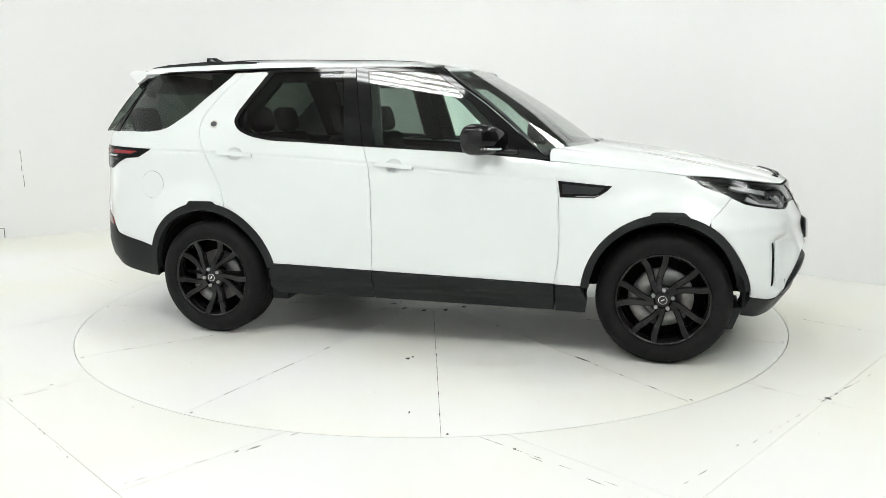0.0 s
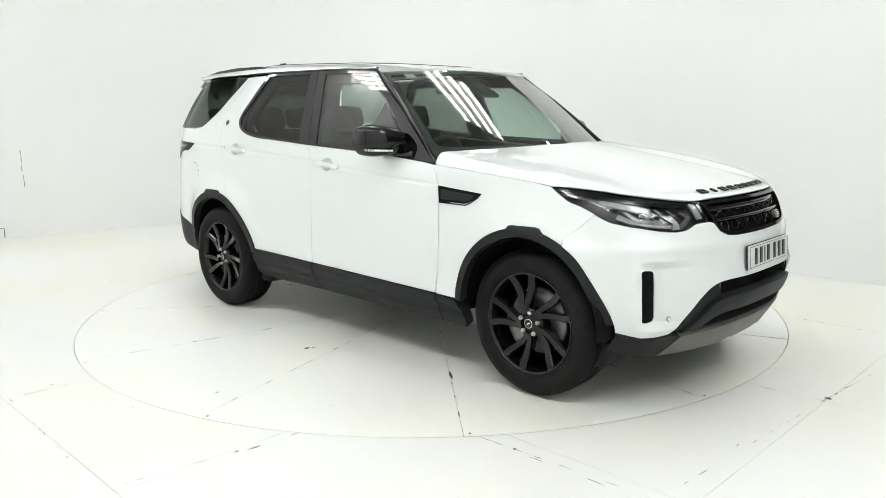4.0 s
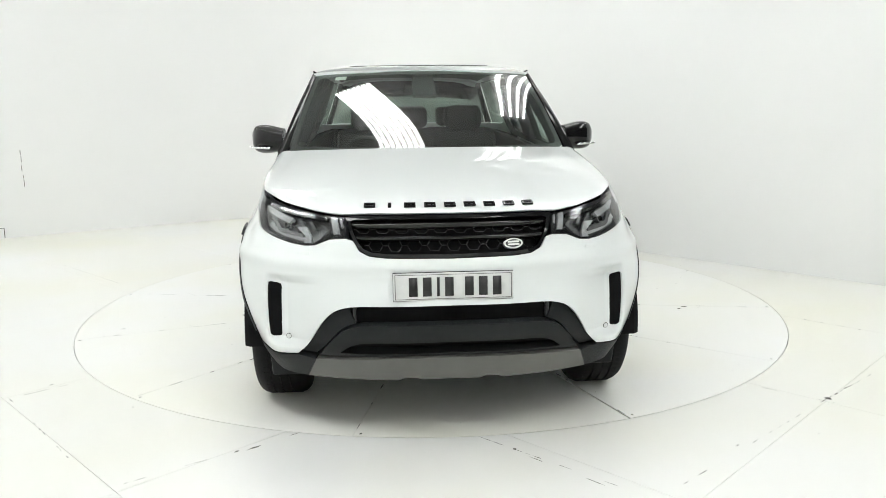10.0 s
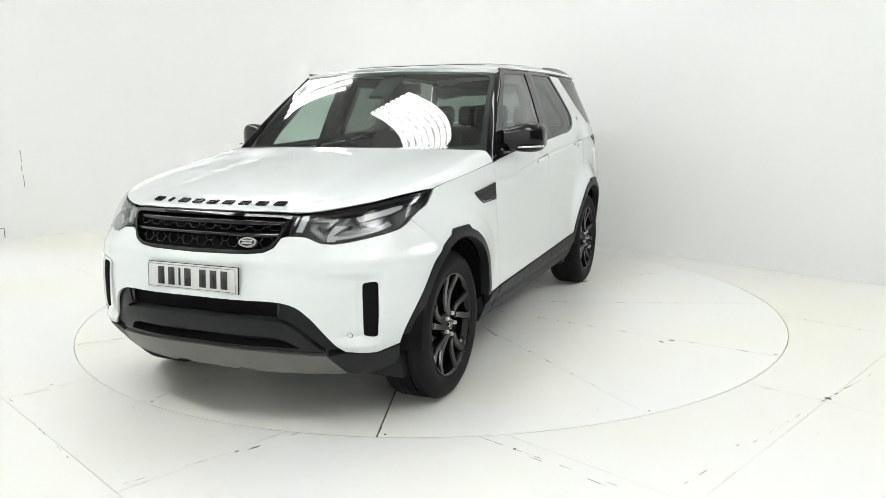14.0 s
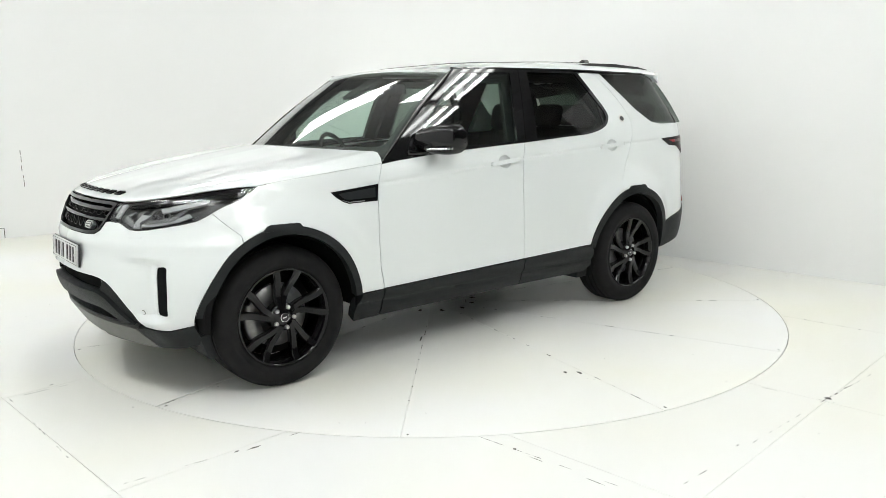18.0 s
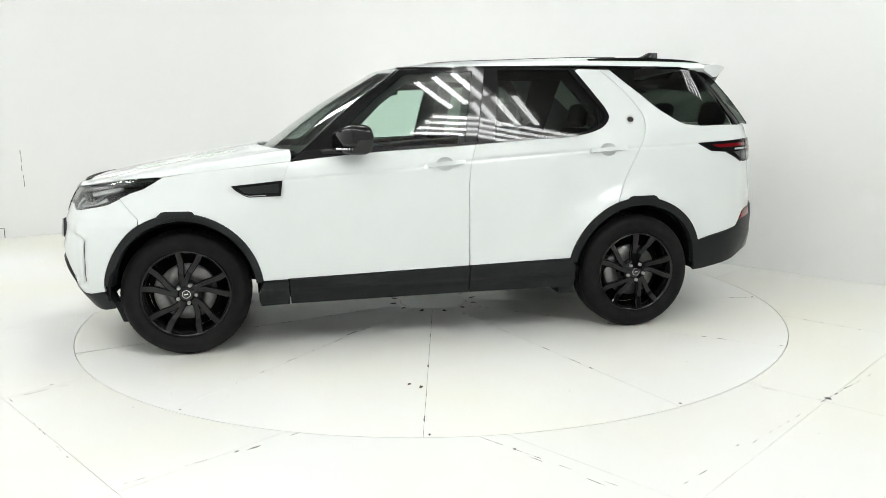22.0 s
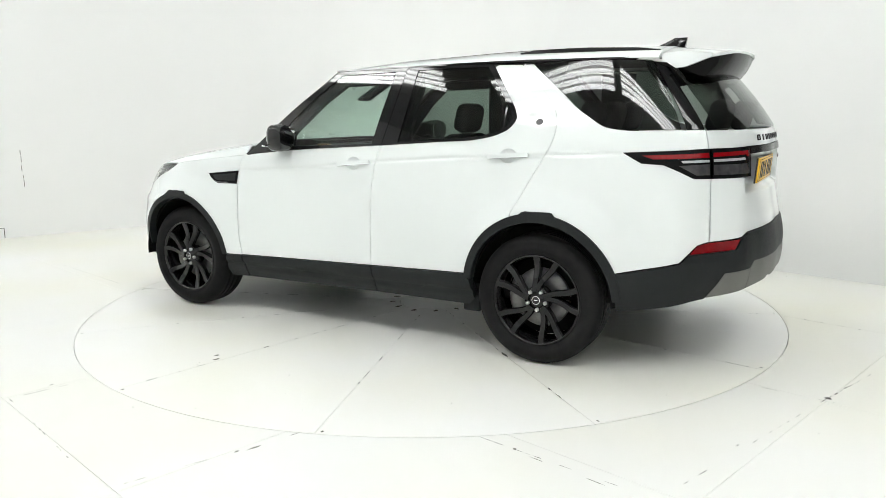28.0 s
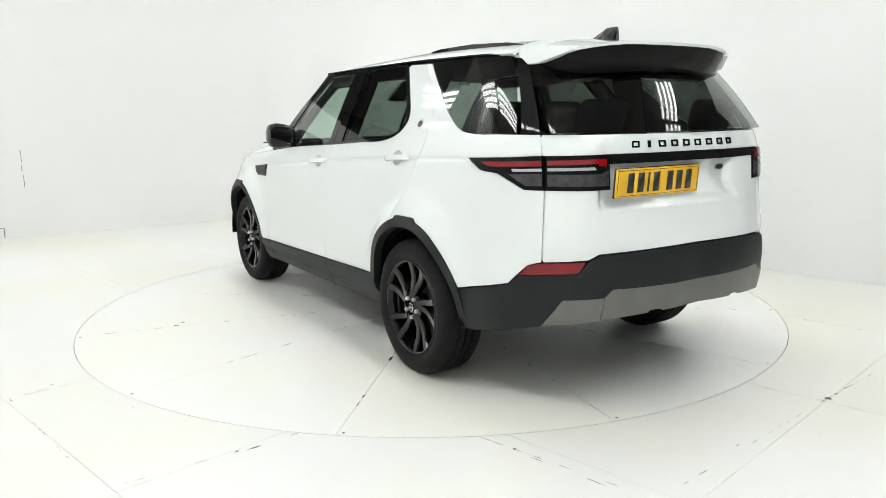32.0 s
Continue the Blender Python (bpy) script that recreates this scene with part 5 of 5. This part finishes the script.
def tail_end(car):
    C = -3.2
    # tailgate skin in two bands round the black lamp bar
    band = mirrored([(C, 1.312), (-2.370, 1.312), (-2.378, 1.219), (-2.66, 1.224), (C, 1.226)], C)
    gate = panel_part("tailgate", [band], PAINT, car, "white painted tailgate")
    low = [(-2.3900, 1.060), (-2.672, 1.056), (-2.672, 1.180), (C, 1.180)]
    bottom = [(C, 0.778), (-2.97, 0.776), (-2.60, 0.765), (-2.548, 0.740), (-2.3900, 0.728)]
    def press(u, z):
        """The hollow that holds the plate, open at its top, and the rounded foot of the gate."""
        a = u - C
        deep = np.clip((z - 0.965) / 0.04, 0, 1) * np.clip((0.60 - a) / 0.03, 0, 1) * np.clip((a + 0.30 + 0.9 * np.clip(1.06 - z, 0, 1)) / 0.05, 0, 1)
        return 0.008 * np.exp(-((z - 0.80) / 0.05) ** 2) - 0.034 * deep * deep * (3 - 2 * deep)
    panel_part("tailgate_lower_skin", [mirrored([(C, 1.180)] + low[::-1][1:] + bottom[::-1], C)], PAINT, gate, "white lower tailgate skin with a pressed line", depth=0.02, wave=press, step=0.02)
    for sgn in (1, -1):
        for z0, z1 in ((0.735, 1.055), (1.224, 1.308)):
            strip = [(-2.360, z0), (-2.402, z0), (-2.402, z1), (-2.360, z1)]
            panel_part("gate_jamb", [strip if sgn > 0 else [(2 * C - u, z) for u, z in strip]], PAINT, gate, "white painted tailgate jamb", off=-0.010, depth=0.0)
    panel_part("lamp_bar", [mirrored([(C, 1.222), (-2.66, 1.220), (-2.66, 1.184), (C, 1.184)], C)], SOFT_BLACK, gate, "gloss black bar between the rear lamps", off=0.008, depth=0.02)
    for sgn in (1, -1):
        m = (lambda p: p) if sgn > 0 else (lambda p: [(2 * C - u, z) for u, z in p])
        tl = panel_part("gate_lamp", [m([(-2.389, 1.215), (-2.658, 1.221), (-2.668, 1.061), (-2.395, 1.064)])], SOFT_BLACK, gate, "inner rear lamp with red strip", off=0.006, depth=0.02)
        panel_part("red_lens", [m([(-2.394, 1.196), (-2.64, 1.203), (-2.64, 1.168), (-2.60, 1.170), (-2.59, 1.181), (-2.394, 1.175)])], RED, tl, "red tail lens", off=0.009, depth=0.004)
        panel_part("clear_lens", [m([(-2.396, 1.163), (-2.575, 1.166), (-2.585, 1.153), (-2.396, 1.149)])], LAMP_GUIDE, tl, "clear reversing lens", off=0.008, depth=0.003)
        panel_part("smoked_lens", [m([(-2.396, 1.134), (-2.60, 1.134), (-2.655, 1.150), (-2.66, 1.078), (-2.398, 1.080)])], SMOKE, tl, "smoked lower lens", off=0.008, depth=0.003)
    # rear screen
    glass = mirrored([(C, 1.318), (-2.380, 1.318), (-2.368, 1.50), (-2.372, 1.640), (C, 1.655)], C)
    even_g = even_sheet(glass)
    panel_part("rear_screen", [glass], PRIVACY_GLASS, gate, "dark rear screen", off=0.006, depth=0.006, place=even_g, normal=sheet_normal(even_g))
    for y in range(9):
        k = 0.405 - y * 0.685 / 8
        wide, c = 0.008 if y == 1 else 0.022, C + k * 0.965
        loops = [[(c - wide, 1.249), (c + wide, 1.249), (c + wide, 1.280), (c - wide, 1.280)]]
        if y != 1:
            loops.append([(c - wide + 0.008, 1.257), (c + wide - 0.008, 1.257), (c + wide - 0.008, 1.272), (c - wide + 0.008, 1.272)])
        panel_part("letter_block", loops, SOFT_BLACK, gate, "plain black block of a raised mark", off=0.005, depth=0.005)
    number_plate(car, Matrix.Translation((-2.546, 0.243, 1.089)) @ Matrix.Rotation(radians(180), 4, "Z") @ Matrix.Rotation(radians(5), 4, "Y") @ Matrix.Diagonal((1, 1.07, 1.10, 1)), PLATE_YELLOW, "yellow number plate with black bars")
    panel_part("tailgate_badge", [[(C - 0.17 + 0.036 * math.cos(a), 1.140 + 0.018 * math.sin(a)) for a in [k * math.pi / 12 for k in range(24)]]], STEEL, gate, "silver oval mark", off=0.006, depth=0.004)
    panel_part("badge_field", [[(C - 0.17 + 0.029 * math.cos(a), 1.140 + 0.013 * math.sin(a)) for a in [k * math.pi / 12 for k in range(24)]]], SATIN, gate, off=0.008, depth=0.003)
    # rear bumper
    top = [(-1.907, 0.538), (-2.236, 0.612), (-2.290, 0.660), (-2.505, 0.673), (-2.545, 0.730), (-2.598, 0.757), (-2.97, 0.768), (C, 0.770)]
    under = [(C, 0.56), (-2.70, 0.55), (-2.445, 0.54), (-2.385, 0.415), (-1.97, 0.332), (-1.905, 0.328)]
    black = mirrored([(C, 0.770)] + top[::-1][1:] + under[::-1][:-1] + [(C, 0.56)], C)
    bump = panel_part("rear_bumper", [black], PLASTIC, car, "charcoal plastic rear bumper", off=0.006, depth=0.06, step=0.025, wave=lambda u, z: np.clip((0.70 - np.abs(u - C)) / 0.06, 0, 1) * (0.016 * np.sin(np.clip((z - 0.575) / 0.195, 0, 1) * 2.75)) - 0.006 * np.clip((np.abs(u - C) - 0.70) / 0.05, 0, 1) * np.clip((z - 0.62) / 0.05, 0, 1))
    for sgn in (1, -1):
        m = (lambda p: p) if sgn > 0 else (lambda p: [(2 * C - u, z) for u, z in p])
        panel_part("reflector", [m([(-2.293, 0.664), (-2.334, 0.709), (-2.384, 0.722), (-2.538, 0.729), (-2.503, 0.677)])], RED, bump, "red bumper reflector", off=0.006, depth=0.012)
        panel_part("skid_corner", [m([(-2.390, 0.424), (-2.447, 0.552), (-2.618, 0.560), (-2.608, 0.45)])], GREY, bump, "grey skid plate corner", off=0.010, depth=0.03)
    skid = mirrored([(C, 0.612), (-2.95, 0.607), (-2.665, 0.598), (-2.622, 0.562), (-2.612, 0.452), (-2.867, 0.470), (-2.875, 0.482), (-2.94, 0.482), (-2.95, 0.472), (C, 0.480)], C)
    panel_part("rear_skid_plate", [skid], GREY, bump, "grey painted rear skid plate", off=0.011, depth=0.05)


def roof(car):
    n_at = field_normal(roof_at)
    bm = bmesh.new()
    head = [(0.140, 0.728), (0.165, 0.60), (0.195, 0.35), (0.205, 0.0), (0.195, -0.35), (0.165, -0.60), (0.140, -0.728)]
    panel(bm, [[(-2.04, 0.733), (-1.0, 0.733), (0.0, 0.733)] + head + [(0.0, -0.733), (-1.0, -0.733), (-2.04, -0.733)]], depth=0.02, step=0.045, place=roof_at, normal=n_at)
    top = part("roof", bm, PAINT, car, "white painted roof", sharp=0)
    panel_part("sunroof", [rounded([(-0.14, 0.50), (-0.14, -0.50), (-1.50, -0.50), (-1.50, 0.50)], 0.08)], GLOSS, top, "black panoramic roof glass", off=0.003, depth=0.004, place=roof_at, normal=n_at)
    for s in (1, -1):
        bm = bmesh.new()
        line = [(-1.205, 0.655, 1.758), (-1.30, 0.655, 1.767), (-1.60, 0.652, 1.770), (-1.9, 0.645, 1.757), (-2.03, 0.640, 1.740)]
        for a, b in zip(line, line[1:]):
            va = [bm.verts.new((p[0], s * (p[1] + dy), p[2] + dz)) for p in (a, b) for dy, dz in ((-0.018, -0.02), (-0.014, 0.008), (0.014, 0.006), (0.02, -0.028))]
            for i in range(4):
                bm.faces.new((va[i], va[(i + 1) % 4], va[4 + (i + 1) % 4], va[4 + i]))
        bmesh.ops.remove_doubles(bm, verts=bm.verts, dist=1e-4)
        bmesh.ops.recalc_face_normals(bm, faces=bm.faces)
        part("roof_rail", bm, GLOSS, car, "low gloss black roof rail")
    # antenna fin
    bm = bmesh.new()
    rings = []
    for t in (0, 0.3, 0.6, 0.85, 1.0):
        z = 1.775 + 0.082 * t
        x1, x0, h = -1.755 - 0.205 * t ** 0.85, -2.015 - 0.02 * t, 0.032 * (1 - t) ** 0.6 + 0.004
        rings.append([bm.verts.new((x, y + 0.03, z)) for x, y in ((x1, 0), ((x0 + x1) / 2 + 0.02, h * 0.8), (x0, h), (x0, -h), ((x0 + x1) / 2 + 0.02, -h * 0.8))])
    for a, b in zip(rings, rings[1:]):
        for i in range(5):
            bm.faces.new((a[i], a[(i + 1) % 5], b[(i + 1) % 5], b[i]))
    bm.faces.new(rings[-1])
    part("antenna_fin", bm, GLOSS, car, "gloss black shark-fin aerial", sharp=40)
    # spoiler: a white lip on two white cheeks, deep gloss black underneath
    def wing_at(u, v):
        r = np.clip(np.abs(v) / 0.66, 0, 1)
        z = 1.786 + (u + 2.05) * 0.11 - 0.085 * r ** 4
        return np.stack([u + 0.09 * r ** 2.5, v, z], -1)
    n_w = field_normal(wing_at)
    edge = [(-2.05, 0.690), (-2.14, 0.682), (-2.24, 0.645), (-2.325, 0.575), (-2.375, 0.47), (-2.395, 0.30), (-2.40, 0.0)]
    plate = edge + [(u, -v) for u, v in edge[::-1][1:]]
    bm = bmesh.new()
    panel(bm, [plate], depth=0.014, step=0.045, place=wing_at, normal=n_w)
    sp = part("tail_spoiler", bm, PAINT, car, "white roof spoiler", sharp=0)
    bm = bmesh.new()
    levels = []
    for drop, back, side in ((0.012, 0.008, 0.988), (0.05, 0.020, 0.980), (0.10, 0.045, 0.965), (0.150, 0.085, 0.945)):
        ring = []
        for u, v in plate:
            q = wing_at(np.array([u]), np.array([v]))[0]
            fade = min(1, max(0, (-2.06 - u) / 0.15))
            ring.append(bm.verts.new((q[0] + back * fade, q[1] * side, q[2] - drop * (0.35 + 0.65 * fade))))
        levels.append(ring)
    for p, q in zip(levels, levels[1:]):
        for i in range(len(p) - 1):
            bm.faces.new((p[i], p[i + 1], q[i + 1], q[i]))
    bm.faces.new(levels[-1])
    bmesh.ops.recalc_face_normals(bm, faces=bm.faces)
    part("spoiler_underside", bm, SOFT_BLACK, sp, "gloss black spoiler underside", sharp=40)
    for s in (1, -1):
        bm = bmesh.new()
        pts = [(-2.05, 1.722), (-2.05, 1.690), (-2.125, 1.642), (-2.165, 1.648), (-2.23, 1.678), (-2.285, 1.705), (-2.285, 1.722), (-2.16, 1.732)]
        y_at = lambda x, z: 0.696 - 0.85 * max(0, -2.13 - x) + (1.72 - z) * 0.12
        a = [bm.verts.new((x, s * y_at(x, z), z)) for x, z in pts]
        b = [bm.verts.new((x, s * (y_at(x, z) - 0.04), z)) for x, z in pts]
        bm.faces.new(a), bm.faces.new(b)
        for i in range(len(pts)):
            j = (i + 1) % len(pts)
            bm.faces.new((a[i], a[j], b[j], b[i]))
        bmesh.ops.recalc_face_normals(bm, faces=bm.faces)
        part("spoiler_cheek", bm, PAINT, sp, "white spoiler side", sharp=30)
    bm = bmesh.new()
    block(bm, -2.345, -2.335, -0.13, 0.13, 1.668, 1.680, 0.003)
    part("brake_light", bm, SMOKE, sp, "narrow high brake light")
    # windscreen, its black border and the scuttle
    n_s = field_normal(screen_at)
    ws = panel_part("windscreen", [[(-0.04, -0.985), (1.0, -0.985), (1.0, 0.985), (-0.04, 0.985)]], SCREEN_GLASS, car, "green-tinted windscreen", place=screen_at, normal=n_s, depth=0.0, step=0.05)
    panel_part("screen_border", [[(-0.05, -0.995), (1.01, -0.995), (1.01, 0.995), (-0.05, 0.995)], rounded([(0.05, -0.955), (0.955, -0.955), (0.955, 0.955), (0.05, 0.955)], 0.06)], SATIN, ws, "black screen border", place=screen_at, normal=n_s, off=-0.004, depth=0.003, step=0.1)
    bm = bmesh.new()
    panel(bm, [[(0.70, -0.10), (0.985, -0.10), (0.985, 0.10), (0.70, 0.10)]], place=screen_at, normal=n_s, off=-0.035, depth=0.02, step=0.1)
    part("sensor_housing", bm, TRIM, ws, "black sensor housing behind the screen", sharp=0)
    panel_part("screen_sticker", [[(0.905, -0.80), (0.955, -0.80), (0.955, -0.70), (0.905, -0.70)]], PLATE_WHITE, ws, "small pale sticker", place=screen_at, normal=n_s, off=-0.005, depth=0.0)
    bm = bmesh.new()
    for s in (1, -1):
        for y0, y1 in ((0.02, 0.22), (0.22, 0.42), (0.42, 0.60), (0.60, 0.78)):
            xa, xb = 1.045 - 0.22 * y0 ** 2.2, 1.045 - 0.22 * y1 ** 2.2
            vs = [bm.verts.new(p) for p in ((xa - 0.005, s * y0, 1.195), (xb - 0.005, s * y1, 1.19), (xb - 0.14, s * y1, 1.20), (xa - 0.10, s * y0, 1.205))]
            bm.faces.new(vs)
    bmesh.ops.recalc_face_normals(bm, faces=bm.faces)
    part("scuttle", bm, SATIN, car, "black scuttle panel under the windscreen")
    for y0, y1 in ((-0.62, 0.02), (0.05, 0.66)):
        bm = bmesh.new()
        q = screen_at(np.array([-0.06, -0.04, -0.025, -0.02]), np.array([y0, y0 * 0.6 + y1 * 0.4, y0 * 0.3 + y1 * 0.7, y1]) / 0.85)
        q[:, 2] += 0.018
        q[:, 0] += 0.012
        tube(bm, q, 0.009, 6)
        part("wiper", bm, SATIN, car, "black wiper blade")


def seat(car, x, y, width=0.50, front=True):
    bm = bmesh.new()
    block(bm, x - 0.02, x + 0.50, y - width / 2, y + width / 2, 0.58, 0.74, 0.06)
    base = part("seat", bm, FABRIC, car, "dark leather seat")
    bm = bmesh.new()
    block(bm, -0.07, 0.07, y - width / 2, y + width / 2, 0.0, 0.62, 0.06, Matrix.Translation((x + 0.02, 0, 0.68)) @ Matrix.Rotation(radians(-16), 4, "Y"))
    part("backrest", bm, FABRIC, base)
    for yy in ((y,) if width < 0.7 else (y - 0.42, y, y + 0.42)):
        bm = bmesh.new()
        block(bm, -0.055, 0.055, yy - 0.135, yy + 0.135, 0.625, 0.82, 0.052, Matrix.Translation((x + 0.02, 0, 0.68)) @ Matrix.Rotation(radians(-14), 4, "Y"))
        for d in (-0.06, 0.06):
            rod(bm, (x - 0.135, yy + d, 1.28), (x - 0.155, yy + d, 1.36), 0.006, 6)
        part("headrest", bm, FABRIC, base)


def cabin(car):
    bm = bmesh.new()
    block(bm, -1.75, 1.95, -0.50, 0.50, 0.34, 0.46, 0.03)
    block(bm, -1.0, 1.0, -0.80, 0.80, 0.36, 0.47, 0.03)
    block(bm, -2.30, -1.95, -0.70, 0.70, 0.47, 0.58, 0.03)
    part("underbody", bm, DARK, car, "dark underbody")
    bm = bmesh.new()
    block(bm, 0.42, 0.86, -0.80, 0.80, 0.78, 1.12, 0.07)
    block(bm, 0.55, 0.93, -0.76, 0.76, 1.06, 1.165, 0.04)
    part("dashboard", bm, TRIM, car, "dark dashboard")
    bm = bmesh.new()
    block(bm, 0.405, 0.425, -0.72, 0.72, 0.98, 1.04, 0.008)
    block(bm, 0.60, 0.70, 0.20, 0.26, 1.16, 1.19, 0.01)
    part("dashboard_trim", bm, TAN, car, "tan trim strip on the dashboard")
    # steering wheel, on the right-hand side
    bm = bmesh.new()
    ring = [(0.0, 0.185 * math.cos(a), 0.185 * math.sin(a)) for a in [k * 2 * math.pi / 28 for k in range(29)]]
    tube(bm, ring, 0.016, 8)
    for a in (0, math.pi, -math.pi / 2):
        rod(bm, (0, 0, 0), (0, 0.18 * math.cos(a), 0.18 * math.sin(a)), 0.018, 6)
    rod(bm, (-0.03, 0, 0), (0.16, 0, 0), 0.055, 14)
    bmesh.ops.transform(bm, matrix=Matrix.Translation((0.31, -0.38, 1.10)) @ Matrix.Rotation(radians(22), 4, "Y"), verts=bm.verts)
    part("steering_wheel", bm, TRIM, car, "black steering wheel")
    seat(car, -0.55, -0.38)
    seat(car, -0.55, 0.38)
    seat(car, -1.42, 0.0, 1.36)
    seat(car, -2.16, 0.40)
    seat(car, -2.16, -0.40)
    bm = bmesh.new()
    n_at = field_normal(roof_at)
    panel(bm, [[(-2.02, 0.66), (0.10, 0.66), (0.15, 0.30), (0.15, -0.30), (0.10, -0.66), (-2.02, -0.66)]], off=-0.035, depth=0.0, step=0.15, place=roof_at, normal=n_at)
    part("headlining", bm, LINER, car, "grey headlining", sharp=0)
    bm = bmesh.new()
    block(bm, 0.02, 0.05, -0.12, 0.12, 1.545, 1.62, 0.012)
    rod(bm, (0.05, 0, 1.60), (0.16, 0, 1.66), 0.012, 8)
    part("inside_mirror", bm, TRIM, car, "black interior mirror")
    for s in (1, -1):
        # inner trims of the pillars
        for u0, u1 in ((-0.36, -0.46), (-1.20, -1.42)):
            bm = bmesh.new()
            panel(bm, [[(u0, 1.20), (u0 - 0.06, 1.70), (u1 - 0.10, 1.70), (u1, 1.20)]], off=-0.03, depth=0.012, side=s, step=0.1)
            part("pillar_trim", bm, TRIM, car, "dark pillar trim", sharp=0)
        bm = bmesh.new()
        panel(bm, [[(0.80, 0.50), (0.78, 1.13), (-0.30, 1.205), (-1.2, 1.25), (-2.3, 1.30), (-2.3, 0.90), (-1.0, 0.90), (-1.0, 0.50)]], off=-0.09, depth=0.03, side=s, step=0.12)
        part("door_card", bm, TRIM, car, "dark inner door lining", sharp=0)


def build_car():
    car = tagged(new("car"), "white five-door sport utility vehicle with black wheels", "car")
    flank(car, 1)
    flank(car, -1)
    front_end(car)
    tail_end(car)
    roof(car)
    cabin(car)
    first = wheel(car)
    front, rear = 0.349, 0.345
    first.matrix_basis = pose(1.462, 0.926, front, 0, 12, 0)
    copy_thing(first, pose(-1.452, 0.985, rear, 0, 5, 0))
    copy_thing(first, pose(1.462, -0.926, front, 0, 0, 180) @ pose(0, 0, 0, 0, 31, 0))
    copy_thing(first, pose(-1.452, -0.985, rear, 0, 0, 180) @ pose(0, 0, 0, 0, 58, 0))
    return car


car = build_car()


def motions():
    walk(table, [(t, Matrix.Translation(TABLE_AT) @ pose(0, 0, 0, 0, 0, a)) for t, a in TURN])
    walk(car, [(t, pose(0, 0, 0, 0, 0, a) @ Matrix.Translation((-AXIS[0], -AXIS[1], 0))) for t, a in TURN])


motions()
